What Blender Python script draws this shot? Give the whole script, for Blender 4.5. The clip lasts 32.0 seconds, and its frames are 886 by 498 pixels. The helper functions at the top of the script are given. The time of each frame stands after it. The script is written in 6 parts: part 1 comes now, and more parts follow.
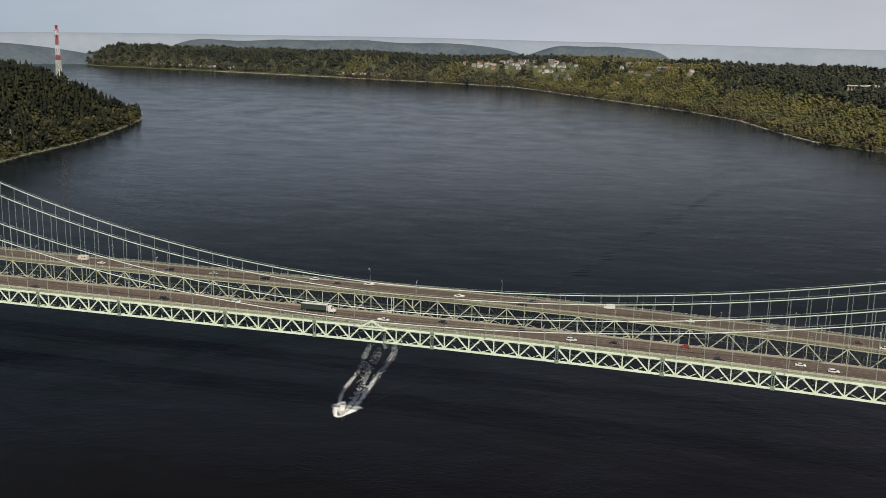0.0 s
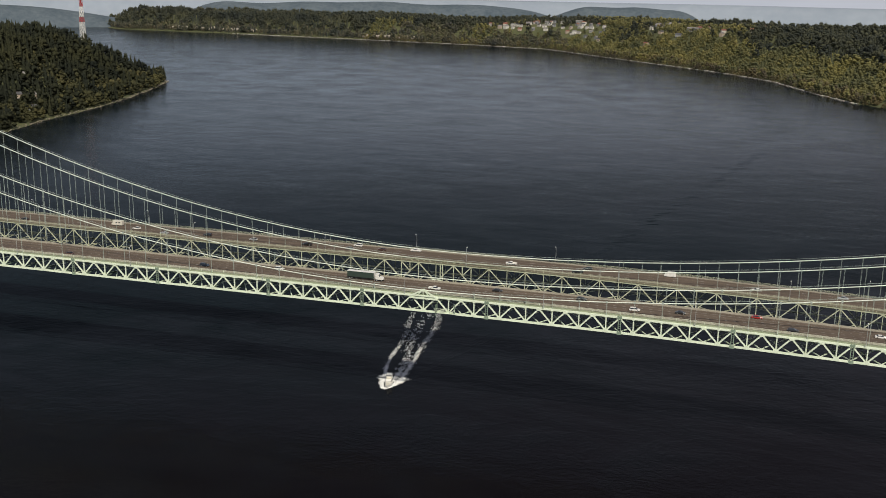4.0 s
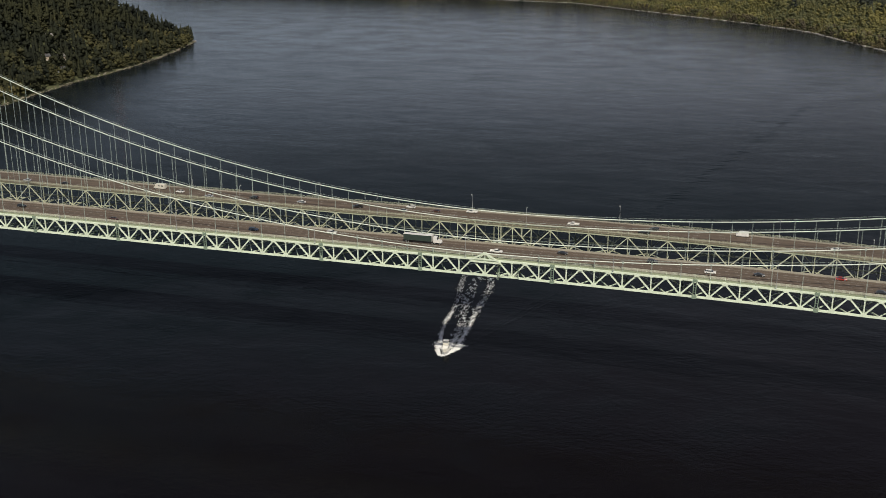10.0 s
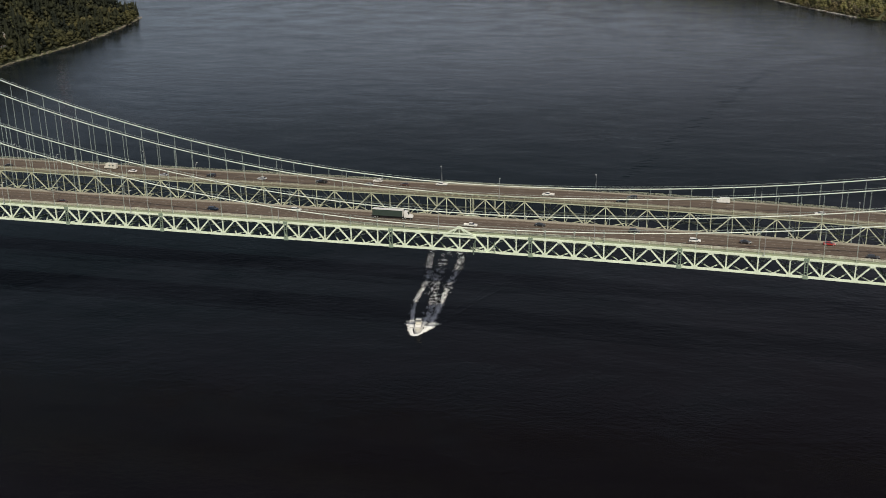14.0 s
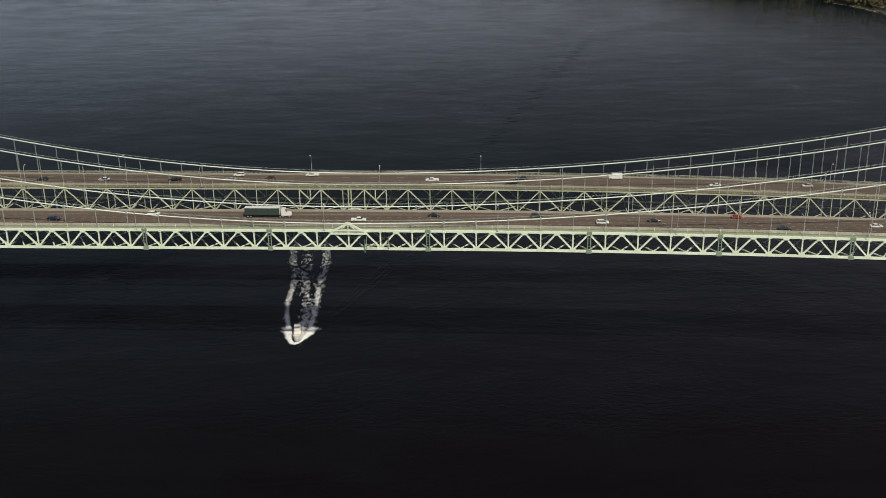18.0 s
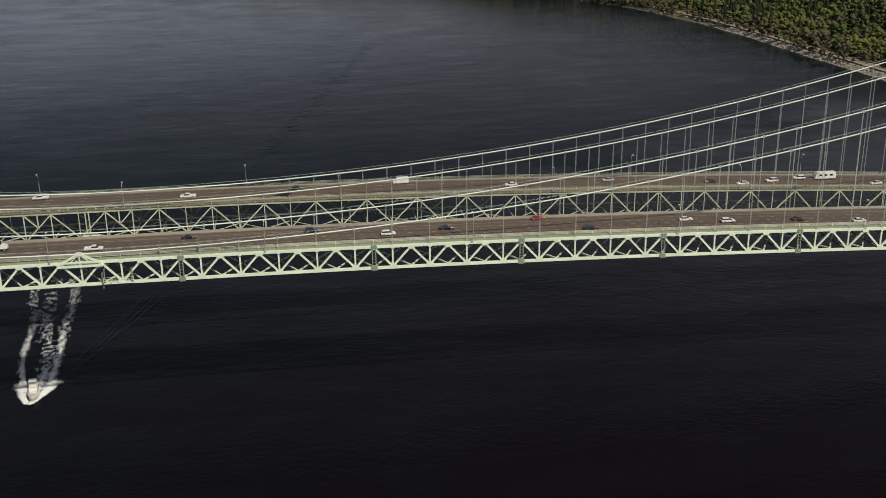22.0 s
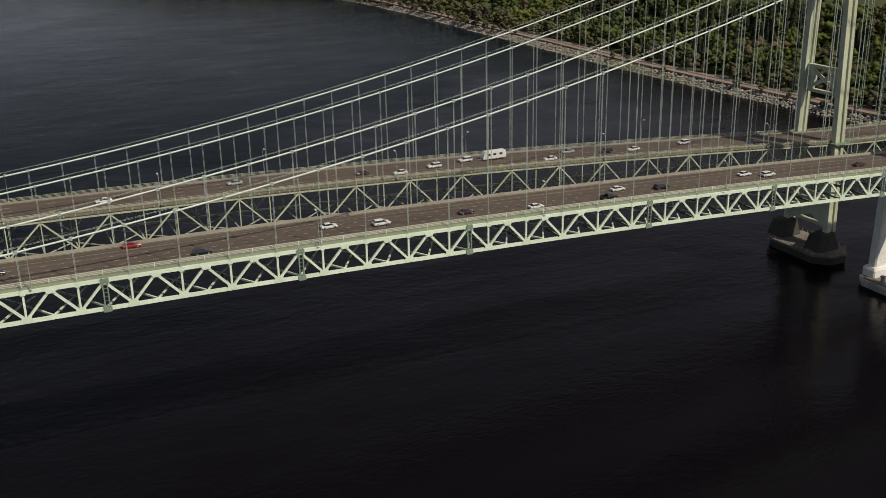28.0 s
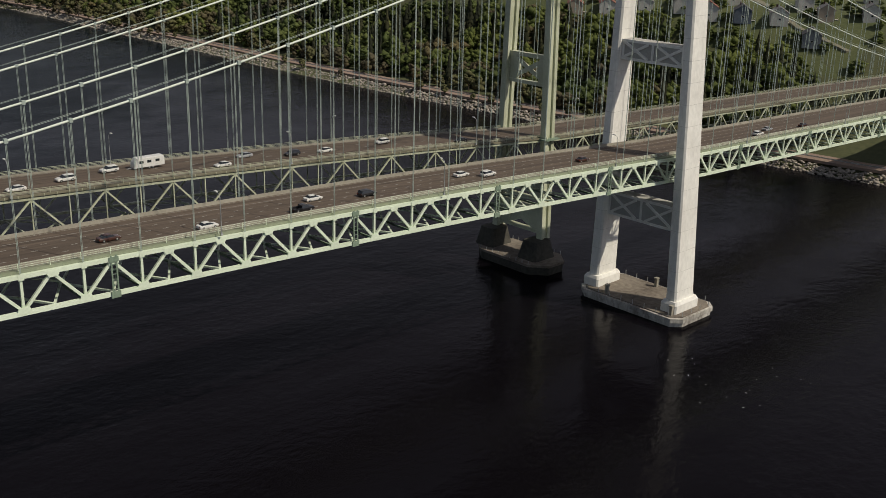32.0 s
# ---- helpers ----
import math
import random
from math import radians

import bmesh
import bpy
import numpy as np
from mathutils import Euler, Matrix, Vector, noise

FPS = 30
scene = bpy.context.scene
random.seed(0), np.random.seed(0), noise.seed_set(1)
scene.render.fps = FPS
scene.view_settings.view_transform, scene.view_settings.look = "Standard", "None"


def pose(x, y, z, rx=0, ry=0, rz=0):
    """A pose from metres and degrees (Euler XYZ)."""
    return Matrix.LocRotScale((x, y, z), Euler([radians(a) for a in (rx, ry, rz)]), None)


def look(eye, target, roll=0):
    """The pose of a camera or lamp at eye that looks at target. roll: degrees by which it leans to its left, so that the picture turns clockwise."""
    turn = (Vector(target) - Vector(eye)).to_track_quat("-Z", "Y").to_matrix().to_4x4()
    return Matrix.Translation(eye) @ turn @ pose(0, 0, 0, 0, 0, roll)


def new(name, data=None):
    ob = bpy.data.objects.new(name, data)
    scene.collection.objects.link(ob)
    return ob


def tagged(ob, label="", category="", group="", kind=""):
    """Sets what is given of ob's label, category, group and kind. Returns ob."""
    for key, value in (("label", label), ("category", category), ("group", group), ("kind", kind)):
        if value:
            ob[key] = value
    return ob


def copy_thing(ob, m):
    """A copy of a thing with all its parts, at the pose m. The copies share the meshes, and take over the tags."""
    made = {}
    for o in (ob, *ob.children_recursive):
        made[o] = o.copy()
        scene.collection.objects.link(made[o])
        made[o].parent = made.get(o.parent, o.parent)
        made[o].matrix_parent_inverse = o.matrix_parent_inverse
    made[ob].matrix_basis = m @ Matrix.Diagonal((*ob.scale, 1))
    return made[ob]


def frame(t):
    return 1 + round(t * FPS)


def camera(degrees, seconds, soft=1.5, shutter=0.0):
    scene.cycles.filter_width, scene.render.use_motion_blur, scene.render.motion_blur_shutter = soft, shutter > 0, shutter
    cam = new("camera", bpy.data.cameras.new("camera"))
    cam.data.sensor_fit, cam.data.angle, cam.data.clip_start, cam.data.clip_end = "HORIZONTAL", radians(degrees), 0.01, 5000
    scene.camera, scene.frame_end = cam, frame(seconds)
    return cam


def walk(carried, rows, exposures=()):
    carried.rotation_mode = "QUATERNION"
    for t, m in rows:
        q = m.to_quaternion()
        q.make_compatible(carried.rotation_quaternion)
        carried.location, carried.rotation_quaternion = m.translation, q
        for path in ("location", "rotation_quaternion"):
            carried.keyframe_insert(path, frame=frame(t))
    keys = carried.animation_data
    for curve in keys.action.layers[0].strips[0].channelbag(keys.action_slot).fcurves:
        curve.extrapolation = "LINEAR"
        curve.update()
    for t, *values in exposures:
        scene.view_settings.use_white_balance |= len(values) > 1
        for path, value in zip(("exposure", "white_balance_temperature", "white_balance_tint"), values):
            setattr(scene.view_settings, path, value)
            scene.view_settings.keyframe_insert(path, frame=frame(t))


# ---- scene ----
# ---- camera: seconds, eye, yaw, pitch, roll ----
FLIGHT = [
    (0.0, 158.02, -478.89, 216.69, 14.761, -12.816, 1.221),
    (0.5, 155.22, -476.25, 216.00, 14.898, -13.099, 1.155),
    (1.0, 152.42, -473.62, 215.31, 15.047, -13.348, 1.128),
    (1.5, 149.63, -470.99, 214.61, 15.183, -13.600, 1.105),
    (2.0, 146.86, -468.38, 213.90, 15.305, -13.852, 1.026),
    (2.5, 144.11, -465.80, 213.16, 15.443, -14.079, 0.960),
    (3.0, 141.39, -463.26, 212.39, 15.584, -14.303, 0.964),
    (3.5, 138.70, -460.79, 211.61, 15.722, -14.563, 0.982),
    (5.5, 128.84, -452.73, 209.10, 16.393, -15.387, 0.765),
    (6.0, 126.42, -451.21, 208.77, 16.571, -15.614, 0.740),
    (6.5, 124.06, -449.78, 208.49, 16.749, -15.828, 0.647),
    (7.0, 121.83, -448.43, 208.24, 16.923, -16.062, 0.594),
    (7.5, 119.76, -447.16, 208.01, 17.127, -16.260, 0.512),
    (8.0, 117.94, -445.92, 207.75, 17.170, -16.439, 0.419),
    (8.5, 116.39, -444.67, 207.42, 17.071, -16.641, 0.353),
    (9.0, 115.15, -443.41, 206.99, 17.080, -16.769, 0.267),
    (9.5, 114.21, -442.16, 206.44, 17.172, -16.907, 0.062),
    (10.0, 113.47, -440.88, 205.74, 17.239, -17.059, -0.037),
    (10.5, 112.72, -439.45, 204.94, 17.158, -17.168, -0.270),
    (11.0, 111.84, -437.80, 204.05, 17.023, -17.289, -0.497),
    (11.5, 110.79, -435.88, 203.10, 16.813, -17.433, -0.664),
    (12.0, 109.51, -433.67, 202.14, 16.561, -17.550, -0.825),
    (12.5, 107.91, -431.20, 201.20, 16.249, -17.728, -0.917),
    (13.0, 105.89, -428.46, 200.34, 15.870, -17.955, -0.909),
    (13.5, 103.28, -425.52, 199.64, 15.409, -18.193, -0.892),
    (14.0, 99.98, -422.41, 199.10, 14.652, -18.456, -0.829),
    (14.5, 95.98, -419.16, 198.73, 13.561, -18.690, -1.014),
    (16.5, 69.03, -403.34, 198.80, 7.481, -19.991, -0.611),
    (17.0, 64.94, -398.01, 197.35, 5.889, -20.058, -0.641),
    (17.5, 61.48, -392.38, 195.59, 4.676, -20.045, -0.704),
    (18.0, 58.81, -386.30, 193.49, 3.475, -19.932, -0.917),
    (18.5, 57.03, -379.64, 191.04, 1.807, -19.701, -0.998),
    (19.0, 56.21, -372.55, 188.35, -0.307, -19.478, -0.884),
    (19.5, 56.36, -365.30, 185.61, -1.907, -19.382, -0.805),
    (20.0, 57.47, -358.08, 183.00, -3.160, -19.335, -0.765),
    (20.5, 59.41, -350.95, 180.59, -4.409, -19.283, -0.701),
    (21.0, 61.99, -343.96, 178.41, -5.811, -19.261, -0.676),
    (21.5, 64.97, -337.17, 176.45, -7.111, -19.271, -0.696),
    (22.0, 68.09, -330.63, 174.65, -8.201, -19.291, -0.790),
    (22.5, 71.24, -324.42, 173.04, -9.288, -19.387, -0.790),
    (23.0, 74.35, -318.54, 171.59, -10.406, -19.477, -0.825),
    (23.5, 77.42, -312.93, 170.28, -11.525, -19.581, -0.812),
    (24.0, 80.43, -307.51, 169.05, -12.714, -19.710, -0.754),
    (24.5, 83.43, -302.15, 167.83, -13.987, -19.832, -0.729),
    (25.0, 86.54, -296.75, 166.56, -15.272, -20.004, -0.502),
    (25.5, 89.87, -291.23, 165.19, -16.729, -20.084, -0.420),
    (27.5, 108.25, -264.45, 156.63, -23.040, -19.967, -1.606),
    (28.0, 113.78, -255.87, 153.63, -25.399, -19.966, -1.179),
    (28.5, 119.33, -247.13, 150.49, -27.819, -19.947, -0.893),
    (29.0, 124.75, -238.48, 147.31, -30.206, -19.955, -0.305),
    (29.5, 129.94, -230.17, 144.19, -32.625, -19.900, 0.101),
    (30.0, 134.85, -222.34, 141.19, -35.026, -19.754, 0.385),
    (30.5, 139.43, -215.04, 138.35, -37.525, -19.550, 0.668),
    (31.0, 143.51, -208.26, 135.69, -40.129, -19.322, 1.017),
    (31.5, 147.03, -201.92, 133.23, -42.225, -19.129, 1.301),
    (32.0, 150.19, -195.83, 130.86, -44.003, -18.943, 1.564),
]
cam = camera(45.95, 32.0, soft=0.6)
walk(cam, [(t, pose(x, y, z, 90 + pitch, 0, yaw) @ pose(0, 0, 0, 0, 0, roll)) for t, x, y, z, yaw, pitch, roll in FLIGHT],
     exposures=[(0.0, -0.33), (3.0, -0.36), (7.0, -0.40), (14.0, -0.42), (20.0, -0.50), (25.0, -0.59), (32.0, -0.66)])

# ---- daylight: high thin cloud, a soft sun from the south-east ----
SUN_TO = Vector((0.30, -0.62, 0.72)).normalized()
world = bpy.data.worlds.new("sky")
scene.world = world
world.use_nodes = True
wn, wl = world.node_tree.nodes, world.node_tree.links
wn.clear()
sky = wn.new("ShaderNodeTexSky")
sky.sky_type, sky.sun_disc = "NISHITA", False
sky.sun_elevation = math.asin(SUN_TO.z)
sky.sun_rotation = math.atan2(SUN_TO.x, SUN_TO.y)
sky.air_density, sky.dust_density, sky.ozone_density = 1.6, 0.6, 1.5
grey = wn.new("ShaderNodeHueSaturation")
grey.inputs["Saturation"].default_value = 0.12
back = wn.new("ShaderNodeBackground")
back.inputs["Strength"].default_value = 0.086
wout = wn.new("ShaderNodeOutputWorld")
way = wn.new("ShaderNodeTexCoord")
split = wn.new("ShaderNodeSeparateXYZ")
above = wn.new("ShaderNodeMath")
above.operation = "MAXIMUM"
above.inputs[1].default_value = 0.02
join = wn.new("ShaderNodeCombineXYZ")
wl.new(way.outputs["Generated"], split.inputs[0])
wl.new(split.outputs[0], join.inputs[0])
wl.new(split.outputs[1], join.inputs[1])
wl.new(split.outputs[2], above.inputs[0])
wl.new(above.outputs[0], join.inputs[2])
wl.new(join.outputs[0], sky.inputs["Vector"])
wl.new(sky.outputs[0], grey.inputs["Color"])
veil = wn.new("ShaderNodeMix")
veil.data_type, veil.blend_type = "RGBA", "MULTIPLY"
veil.inputs[0].default_value = 1.0
east = wn.new("ShaderNodeMapRange")
east.inputs[1].default_value, east.inputs[2].default_value = -0.8, 0.6
wl.new(split.outputs[0], east.inputs[0])
haze = wn.new("ShaderNodeMix")
haze.data_type = "RGBA"
haze.inputs[6].default_value = (0.69, 0.82, 0.99, 1)
haze.inputs[7].default_value = (1.19, 1.16, 1.27, 1)
wl.new(east.outputs[0], haze.inputs[0])
wl.new(haze.outputs[2], veil.inputs[7])
cloud = wn.new("ShaderNodeTexNoise")
cloud.inputs["Scale"].default_value, cloud.inputs["Detail"].default_value = 2.2, 5.0
flat = wn.new("ShaderNodeMapping")
flat.inputs["Scale"].default_value = (1.0, 1.0, 4.0)
wl.new(way.outputs["Generated"], flat.inputs[0])
wl.new(flat.outputs[0], cloud.inputs["Vector"])
shade = wn.new("ShaderNodeMapRange")
shade.inputs[1].default_value, shade.inputs[2].default_value = 0.3, 0.7
shade.inputs[3].default_value, shade.inputs[4].default_value = 0.86, 1.10
wl.new(cloud.outputs["Fac"], shade.inputs[0])
thin = wn.new("ShaderNodeMix")
thin.data_type, thin.blend_type = "RGBA", "MULTIPLY"
thin.inputs[0].default_value = 1.0
wl.new(grey.outputs[0], thin.inputs[6])
wl.new(shade.outputs[0], thin.inputs[7])
wl.new(thin.outputs[2], veil.inputs[6])
rise = wn.new("ShaderNodeMapRange")
rise.inputs[1].default_value, rise.inputs[2].default_value = 0.03, 0.38
wl.new(split.outputs[2], rise.inputs[0])
murk = wn.new("ShaderNodeMix")
murk.data_type = "RGBA"
murk.inputs[6].default_value = (1.06, 1.09, 1.13, 1)
murk.inputs[7].default_value = (0.765, 0.755, 0.80, 1)
wl.new(rise.outputs[0], murk.inputs[0])
dome = wn.new("ShaderNodeMix")
dome.data_type, dome.blend_type = "RGBA", "MULTIPLY"
dome.inputs[0].default_value = 1.0
wl.new(veil.outputs[2], dome.inputs[6])
wl.new(murk.outputs[2], dome.inputs[7])
wl.new(dome.outputs[2], back.inputs[0])
wl.new(back.outputs[0], wout.inputs[0])
sun = new("sun", bpy.data.lights.new("sun", "SUN"))
sun.data.energy, sun.data.angle, sun.data.color = 5.0, radians(1.0), (1.0, 0.92, 0.77)
sun.matrix_world = look(SUN_TO * 900, (0, 0, 0))


# ---- materials ----
def material(name, build):
    m = bpy.data.materials.new(name)
    m.use_nodes = True
    t = m.node_tree
    build(t.nodes, t.links, t.nodes["Principled BSDF"])
    return m


def ramp(nodes, links, src, stops):
    r = nodes.new("ShaderNodeValToRGB")
    links.new(src, r.inputs[0])
    e = r.color_ramp.elements
    while len(e) < len(stops):
        e.new(0.5)
    for k, (at, col) in enumerate(stops):
        e[k].position = at
        e[k].color = (*col, 1)
    return r.outputs[0]


def noise_node(nodes, links, scale, detail=4.0, coords="Object", stretch=(1, 1, 1), rough=0.55):
    tc = nodes.new("ShaderNodeTexCoord")
    mp = nodes.new("ShaderNodeMapping")
    mp.inputs["Scale"].default_value = stretch
    n = nodes.new("ShaderNodeTexNoise")
    n.inputs["Scale"].default_value, n.inputs["Detail"].default_value = scale, detail
    n.inputs["Roughness"].default_value = rough
    links.new(tc.outputs[coords], mp.inputs[0])
    links.new(mp.outputs[0], n.inputs["Vector"])
    return n.outputs["Fac"]


def mixed(nodes, links, fac, a, b, mode="MIX"):
    m = nodes.new("ShaderNodeMix")
    m.data_type, m.blend_type = "RGBA", mode
    for sock, v in ((m.inputs[0], fac), (m.inputs[6], a), (m.inputs[7], b)):
        if isinstance(v, (int, float)):
            sock.default_value = v
        elif isinstance(v, tuple):
            sock.default_value = (*v, 1)
        else:
            links.new(v, sock)
    return m.outputs[2]


def bumped(nodes, links, bsdf, height, strength=0.3, distance=0.05):
    b = nodes.new("ShaderNodeBump")
    b.inputs["Strength"].default_value, b.inputs["Distance"].default_value = strength, distance
    links.new(height, b.inputs["Height"])
    links.new(b.outputs[0], bsdf.inputs["Normal"])


def varied(name, low, high, scale=0.4, fine=6.0, rough=0.7, metal=0.0, bump=0.15, dist=0.02, jitter=0.0, spec=0.4, stretch=(1, 1, 1)):
    """A surface that wavers between two colours at a large and a small scale."""
    def build(n, l, b):
        big = noise_node(n, l, scale, 3, stretch=stretch)
        small = noise_node(n, l, fine, 5, stretch=stretch)
        both = n.new("ShaderNodeMath")
        both.operation = "ADD"
        half = n.new("ShaderNodeMath")
        half.operation = "MULTIPLY"
        half.inputs[1].default_value = 0.5
        l.new(big, both.inputs[0])
        l.new(small, both.inputs[1])
        l.new(both.outputs[0], half.inputs[0])
        col = ramp(n, l, half.outputs[0], [(0.34, low), (0.66, high)])
        if jitter:
            info = n.new("ShaderNodeObjectInfo")
            hsv = n.new("ShaderNodeHueSaturation")
            rng = n.new("ShaderNodeMapRange")
            rng.inputs[3].default_value, rng.inputs[4].default_value = 1 - jitter, 1 + jitter
            l.new(info.outputs["Random"], rng.inputs[0])
            l.new(rng.outputs[0], hsv.inputs["Value"])
            l.new(col, hsv.inputs["Color"])
            col = hsv.outputs[0]
        l.new(col, b.inputs["Base Color"])
        b.inputs["Roughness"].default_value, b.inputs["Metallic"].default_value = rough, metal
        b.inputs["Specular IOR Level"].default_value = spec
        if bump:
            bumped(n, l, b, small, bump, dist)
    return material(name, build)


def leafy(name, stops, fine=0.5, leaf=0.9):
    """Foliage: each crown takes its own colour, mottled by clumps."""
    def build(n, l, b):
        geo = n.new("ShaderNodeNewGeometry")
        crown = noise_node(n, l, 0.024, 3)
        share = n.new("ShaderNodeMath")
        share.operation = "MULTIPLY_ADD"
        share.inputs[1].default_value = 0.18
        wide = n.new("ShaderNodeMapRange")
        wide.inputs[1].default_value, wide.inputs[2].default_value = 0.28, 0.72
        wide.inputs[3].default_value, wide.inputs[4].default_value = -0.08, 0.78
        l.new(crown, wide.inputs[0])
        l.new(geo.outputs["Random Per Island"], share.inputs[0])
        l.new(wide.outputs[0], share.inputs[2])
        col = ramp(n, l, share.outputs[0], stops)
        patch = noise_node(n, l, 0.012, 3)
        clump = noise_node(n, l, fine, 4)
        dark = ramp(n, l, clump, [(0.3, (0.82, 0.82, 0.82)), (0.7, (1.15, 1.15, 1.12))])
        col = mixed(n, l, 1.0, col, dark, "MULTIPLY")
        tone = ramp(n, l, patch, [(0.35, (0.75, 0.8, 0.85)), (0.65, (1.2, 1.15, 0.9))])
        col = mixed(n, l, 1.0, col, tone, "MULTIPLY")
        l.new(col, b.inputs["Base Color"])
        b.inputs["Roughness"].default_value = 0.8
        b.inputs["Specular IOR Level"].default_value = 0.15
        bumped(n, l, b, noise_node(n, l, leaf, 4, rough=0.7), 0.7, 0.5 / leaf)
        through_leaf = n.new("ShaderNodeBsdfTranslucent")
        both = n.new("ShaderNodeMixShader")
        both.inputs[0].default_value = 0.48
        l.new(col, through_leaf.inputs[0])
        l.new(b.outputs[0], both.inputs[1])
        l.new(through_leaf.outputs[0], both.inputs[2])
        l.new(both.outputs[0], n["Material Output"].inputs[0])
    return material(name, build)


def glossy_paint(name, col, rough=0.3):
    def build(n, l, b):
        dirt = noise_node(n, l, 2.5, 4)
        c = ramp(n, l, dirt, [(0.3, tuple(v * 0.8 for v in col)), (0.7, col)])
        l.new(c, b.inputs["Base Color"])
        b.inputs["Roughness"].default_value = rough
        b.inputs["Coat Weight"].default_value = 0.3
    return material(name, build)


def water_build(n, l, b):
    swell = noise_node(n, l, 0.05, 6, stretch=(1.0, 1.35, 1), rough=0.62)
    chop = noise_node(n, l, 0.32, 4, stretch=(1.0, 1.25, 1))
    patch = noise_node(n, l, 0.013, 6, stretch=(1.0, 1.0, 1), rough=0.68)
    gust = ramp(n, l, patch, [(0.36, (0.25, 0.25, 0.25)), (0.64, (1.7, 1.7, 1.7))])
    chop = mixed(n, l, 1.0, chop, gust, "MULTIPLY")
    mix = n.new("ShaderNodeMath")
    mix.operation = "MULTIPLY_ADD"
    mix.inputs[1].default_value = 0.42
    l.new(chop, mix.inputs[0])
    l.new(swell, mix.inputs[2])
    # Pale broken streaks mixed into the base colour north of the bridges.
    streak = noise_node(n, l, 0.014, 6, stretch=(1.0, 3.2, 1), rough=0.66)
    fleck = noise_node(n, l, 0.12, 3, stretch=(1.0, 3.0, 1))
    line = ramp(n, l, streak, [(0.53, (0, 0, 0)), (0.64, (1, 1, 1))])
    spot = ramp(n, l, fleck, [(0.50, (0, 0, 0)), (0.66, (1, 1, 1))])
    drift = mixed(n, l, 1.0, line, spot, "MULTIPLY")
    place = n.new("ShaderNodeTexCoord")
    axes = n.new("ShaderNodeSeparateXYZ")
    rip = n.new("ShaderNodeMapRange")
    rip.inputs[1].default_value, rip.inputs[2].default_value = 260, 650
    l.new(place.outputs["Object"], axes.inputs[0])
    l.new(axes.outputs[1], rip.inputs[0])
    drift = mixed(n, l, 1.0, drift, rip.outputs[0], "MULTIPLY")
    rg = n.new("ShaderNodeMapRange")
    rg.inputs[1].default_value, rg.inputs[2].default_value = 0.35, 0.7
    rg.inputs[3].default_value, rg.inputs[4].default_value = 0.12, 0.19
    l.new(patch, rg.inputs[0])
    l.new(rg.outputs[0], b.inputs["Roughness"])
    b.inputs["IOR"].default_value = 1.33
    # Reflection painted by position: specular level cut north of the bridges, raised further out.
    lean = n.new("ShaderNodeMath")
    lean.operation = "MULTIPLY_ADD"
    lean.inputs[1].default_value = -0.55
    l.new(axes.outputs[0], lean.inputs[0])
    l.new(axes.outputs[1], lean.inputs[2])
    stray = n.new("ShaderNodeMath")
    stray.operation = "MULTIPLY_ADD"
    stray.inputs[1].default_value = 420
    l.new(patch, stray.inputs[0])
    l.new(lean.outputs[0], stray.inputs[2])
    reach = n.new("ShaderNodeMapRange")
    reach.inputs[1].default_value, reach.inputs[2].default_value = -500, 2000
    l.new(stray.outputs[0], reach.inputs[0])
    # Base colour follows reach too: teal lifts the north's brightness, purple-black south.
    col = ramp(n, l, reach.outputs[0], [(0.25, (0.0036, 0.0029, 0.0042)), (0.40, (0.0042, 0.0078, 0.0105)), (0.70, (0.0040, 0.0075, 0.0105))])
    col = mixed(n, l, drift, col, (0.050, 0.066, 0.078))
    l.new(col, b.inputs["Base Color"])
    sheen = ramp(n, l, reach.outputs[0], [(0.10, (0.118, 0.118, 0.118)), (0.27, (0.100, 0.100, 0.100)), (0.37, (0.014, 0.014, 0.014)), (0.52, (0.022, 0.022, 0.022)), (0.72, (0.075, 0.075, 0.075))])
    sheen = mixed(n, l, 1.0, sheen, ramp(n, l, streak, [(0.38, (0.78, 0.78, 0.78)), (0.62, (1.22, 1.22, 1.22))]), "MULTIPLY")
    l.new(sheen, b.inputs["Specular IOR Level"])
    bumped(n, l, b, mix.outputs[0], 0.24, 1.2)


M = {}
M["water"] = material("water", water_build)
M["green"] = varied("pale_green_steel_paint", (0.62, 0.71, 0.54), (0.78, 0.86, 0.70), 0.12, 2.0, 0.45, bump=0.05, jitter=0.06)
M["green_old"] = varied("weathered_green_steel_paint", (0.40, 0.42, 0.28), (0.60, 0.62, 0.47), 0.12, 2.2, 0.55, bump=0.05, jitter=0.08)
# Dark green of splice frames and fittings; under the decks it paints in shade.
M["green_dark"] = varied("dark_green_steel_and_deck_shade", (0.16, 0.22, 0.16), (0.25, 0.32, 0.24), 0.2, 2.0, 0.6, bump=0.05)
M["cable"] = varied("pale_cable_wrap", (0.60, 0.66, 0.58), (0.74, 0.79, 0.70), 0.05, 1.0, 0.5, bump=0.0)
M["hanger"] = varied("grey_green_hanger_rope", (0.31, 0.37, 0.33), (0.44, 0.50, 0.45), 0.1, 2.0, 0.5, bump=0.0)
M["road"] = varied("worn_brown_grey_road", (0.060, 0.045, 0.034), (0.150, 0.114, 0.086), 0.22, 1.4, 0.85, bump=0.1, stretch=(0.03, 3.2, 1))
M["walk"] = varied("khaki_brown_deck_edge", (0.14, 0.13, 0.09), (0.24, 0.22, 0.155), 0.1, 3.0, 0.8)
M["footway"] = varied("dull_green_footway", (0.20, 0.23, 0.155), (0.30, 0.33, 0.23), 0.1, 2.0, 0.75)
M["barrier"] = varied("pale_concrete_barrier", (0.24, 0.22, 0.175), (0.36, 0.335, 0.275), 0.08, 2.0, 0.8)
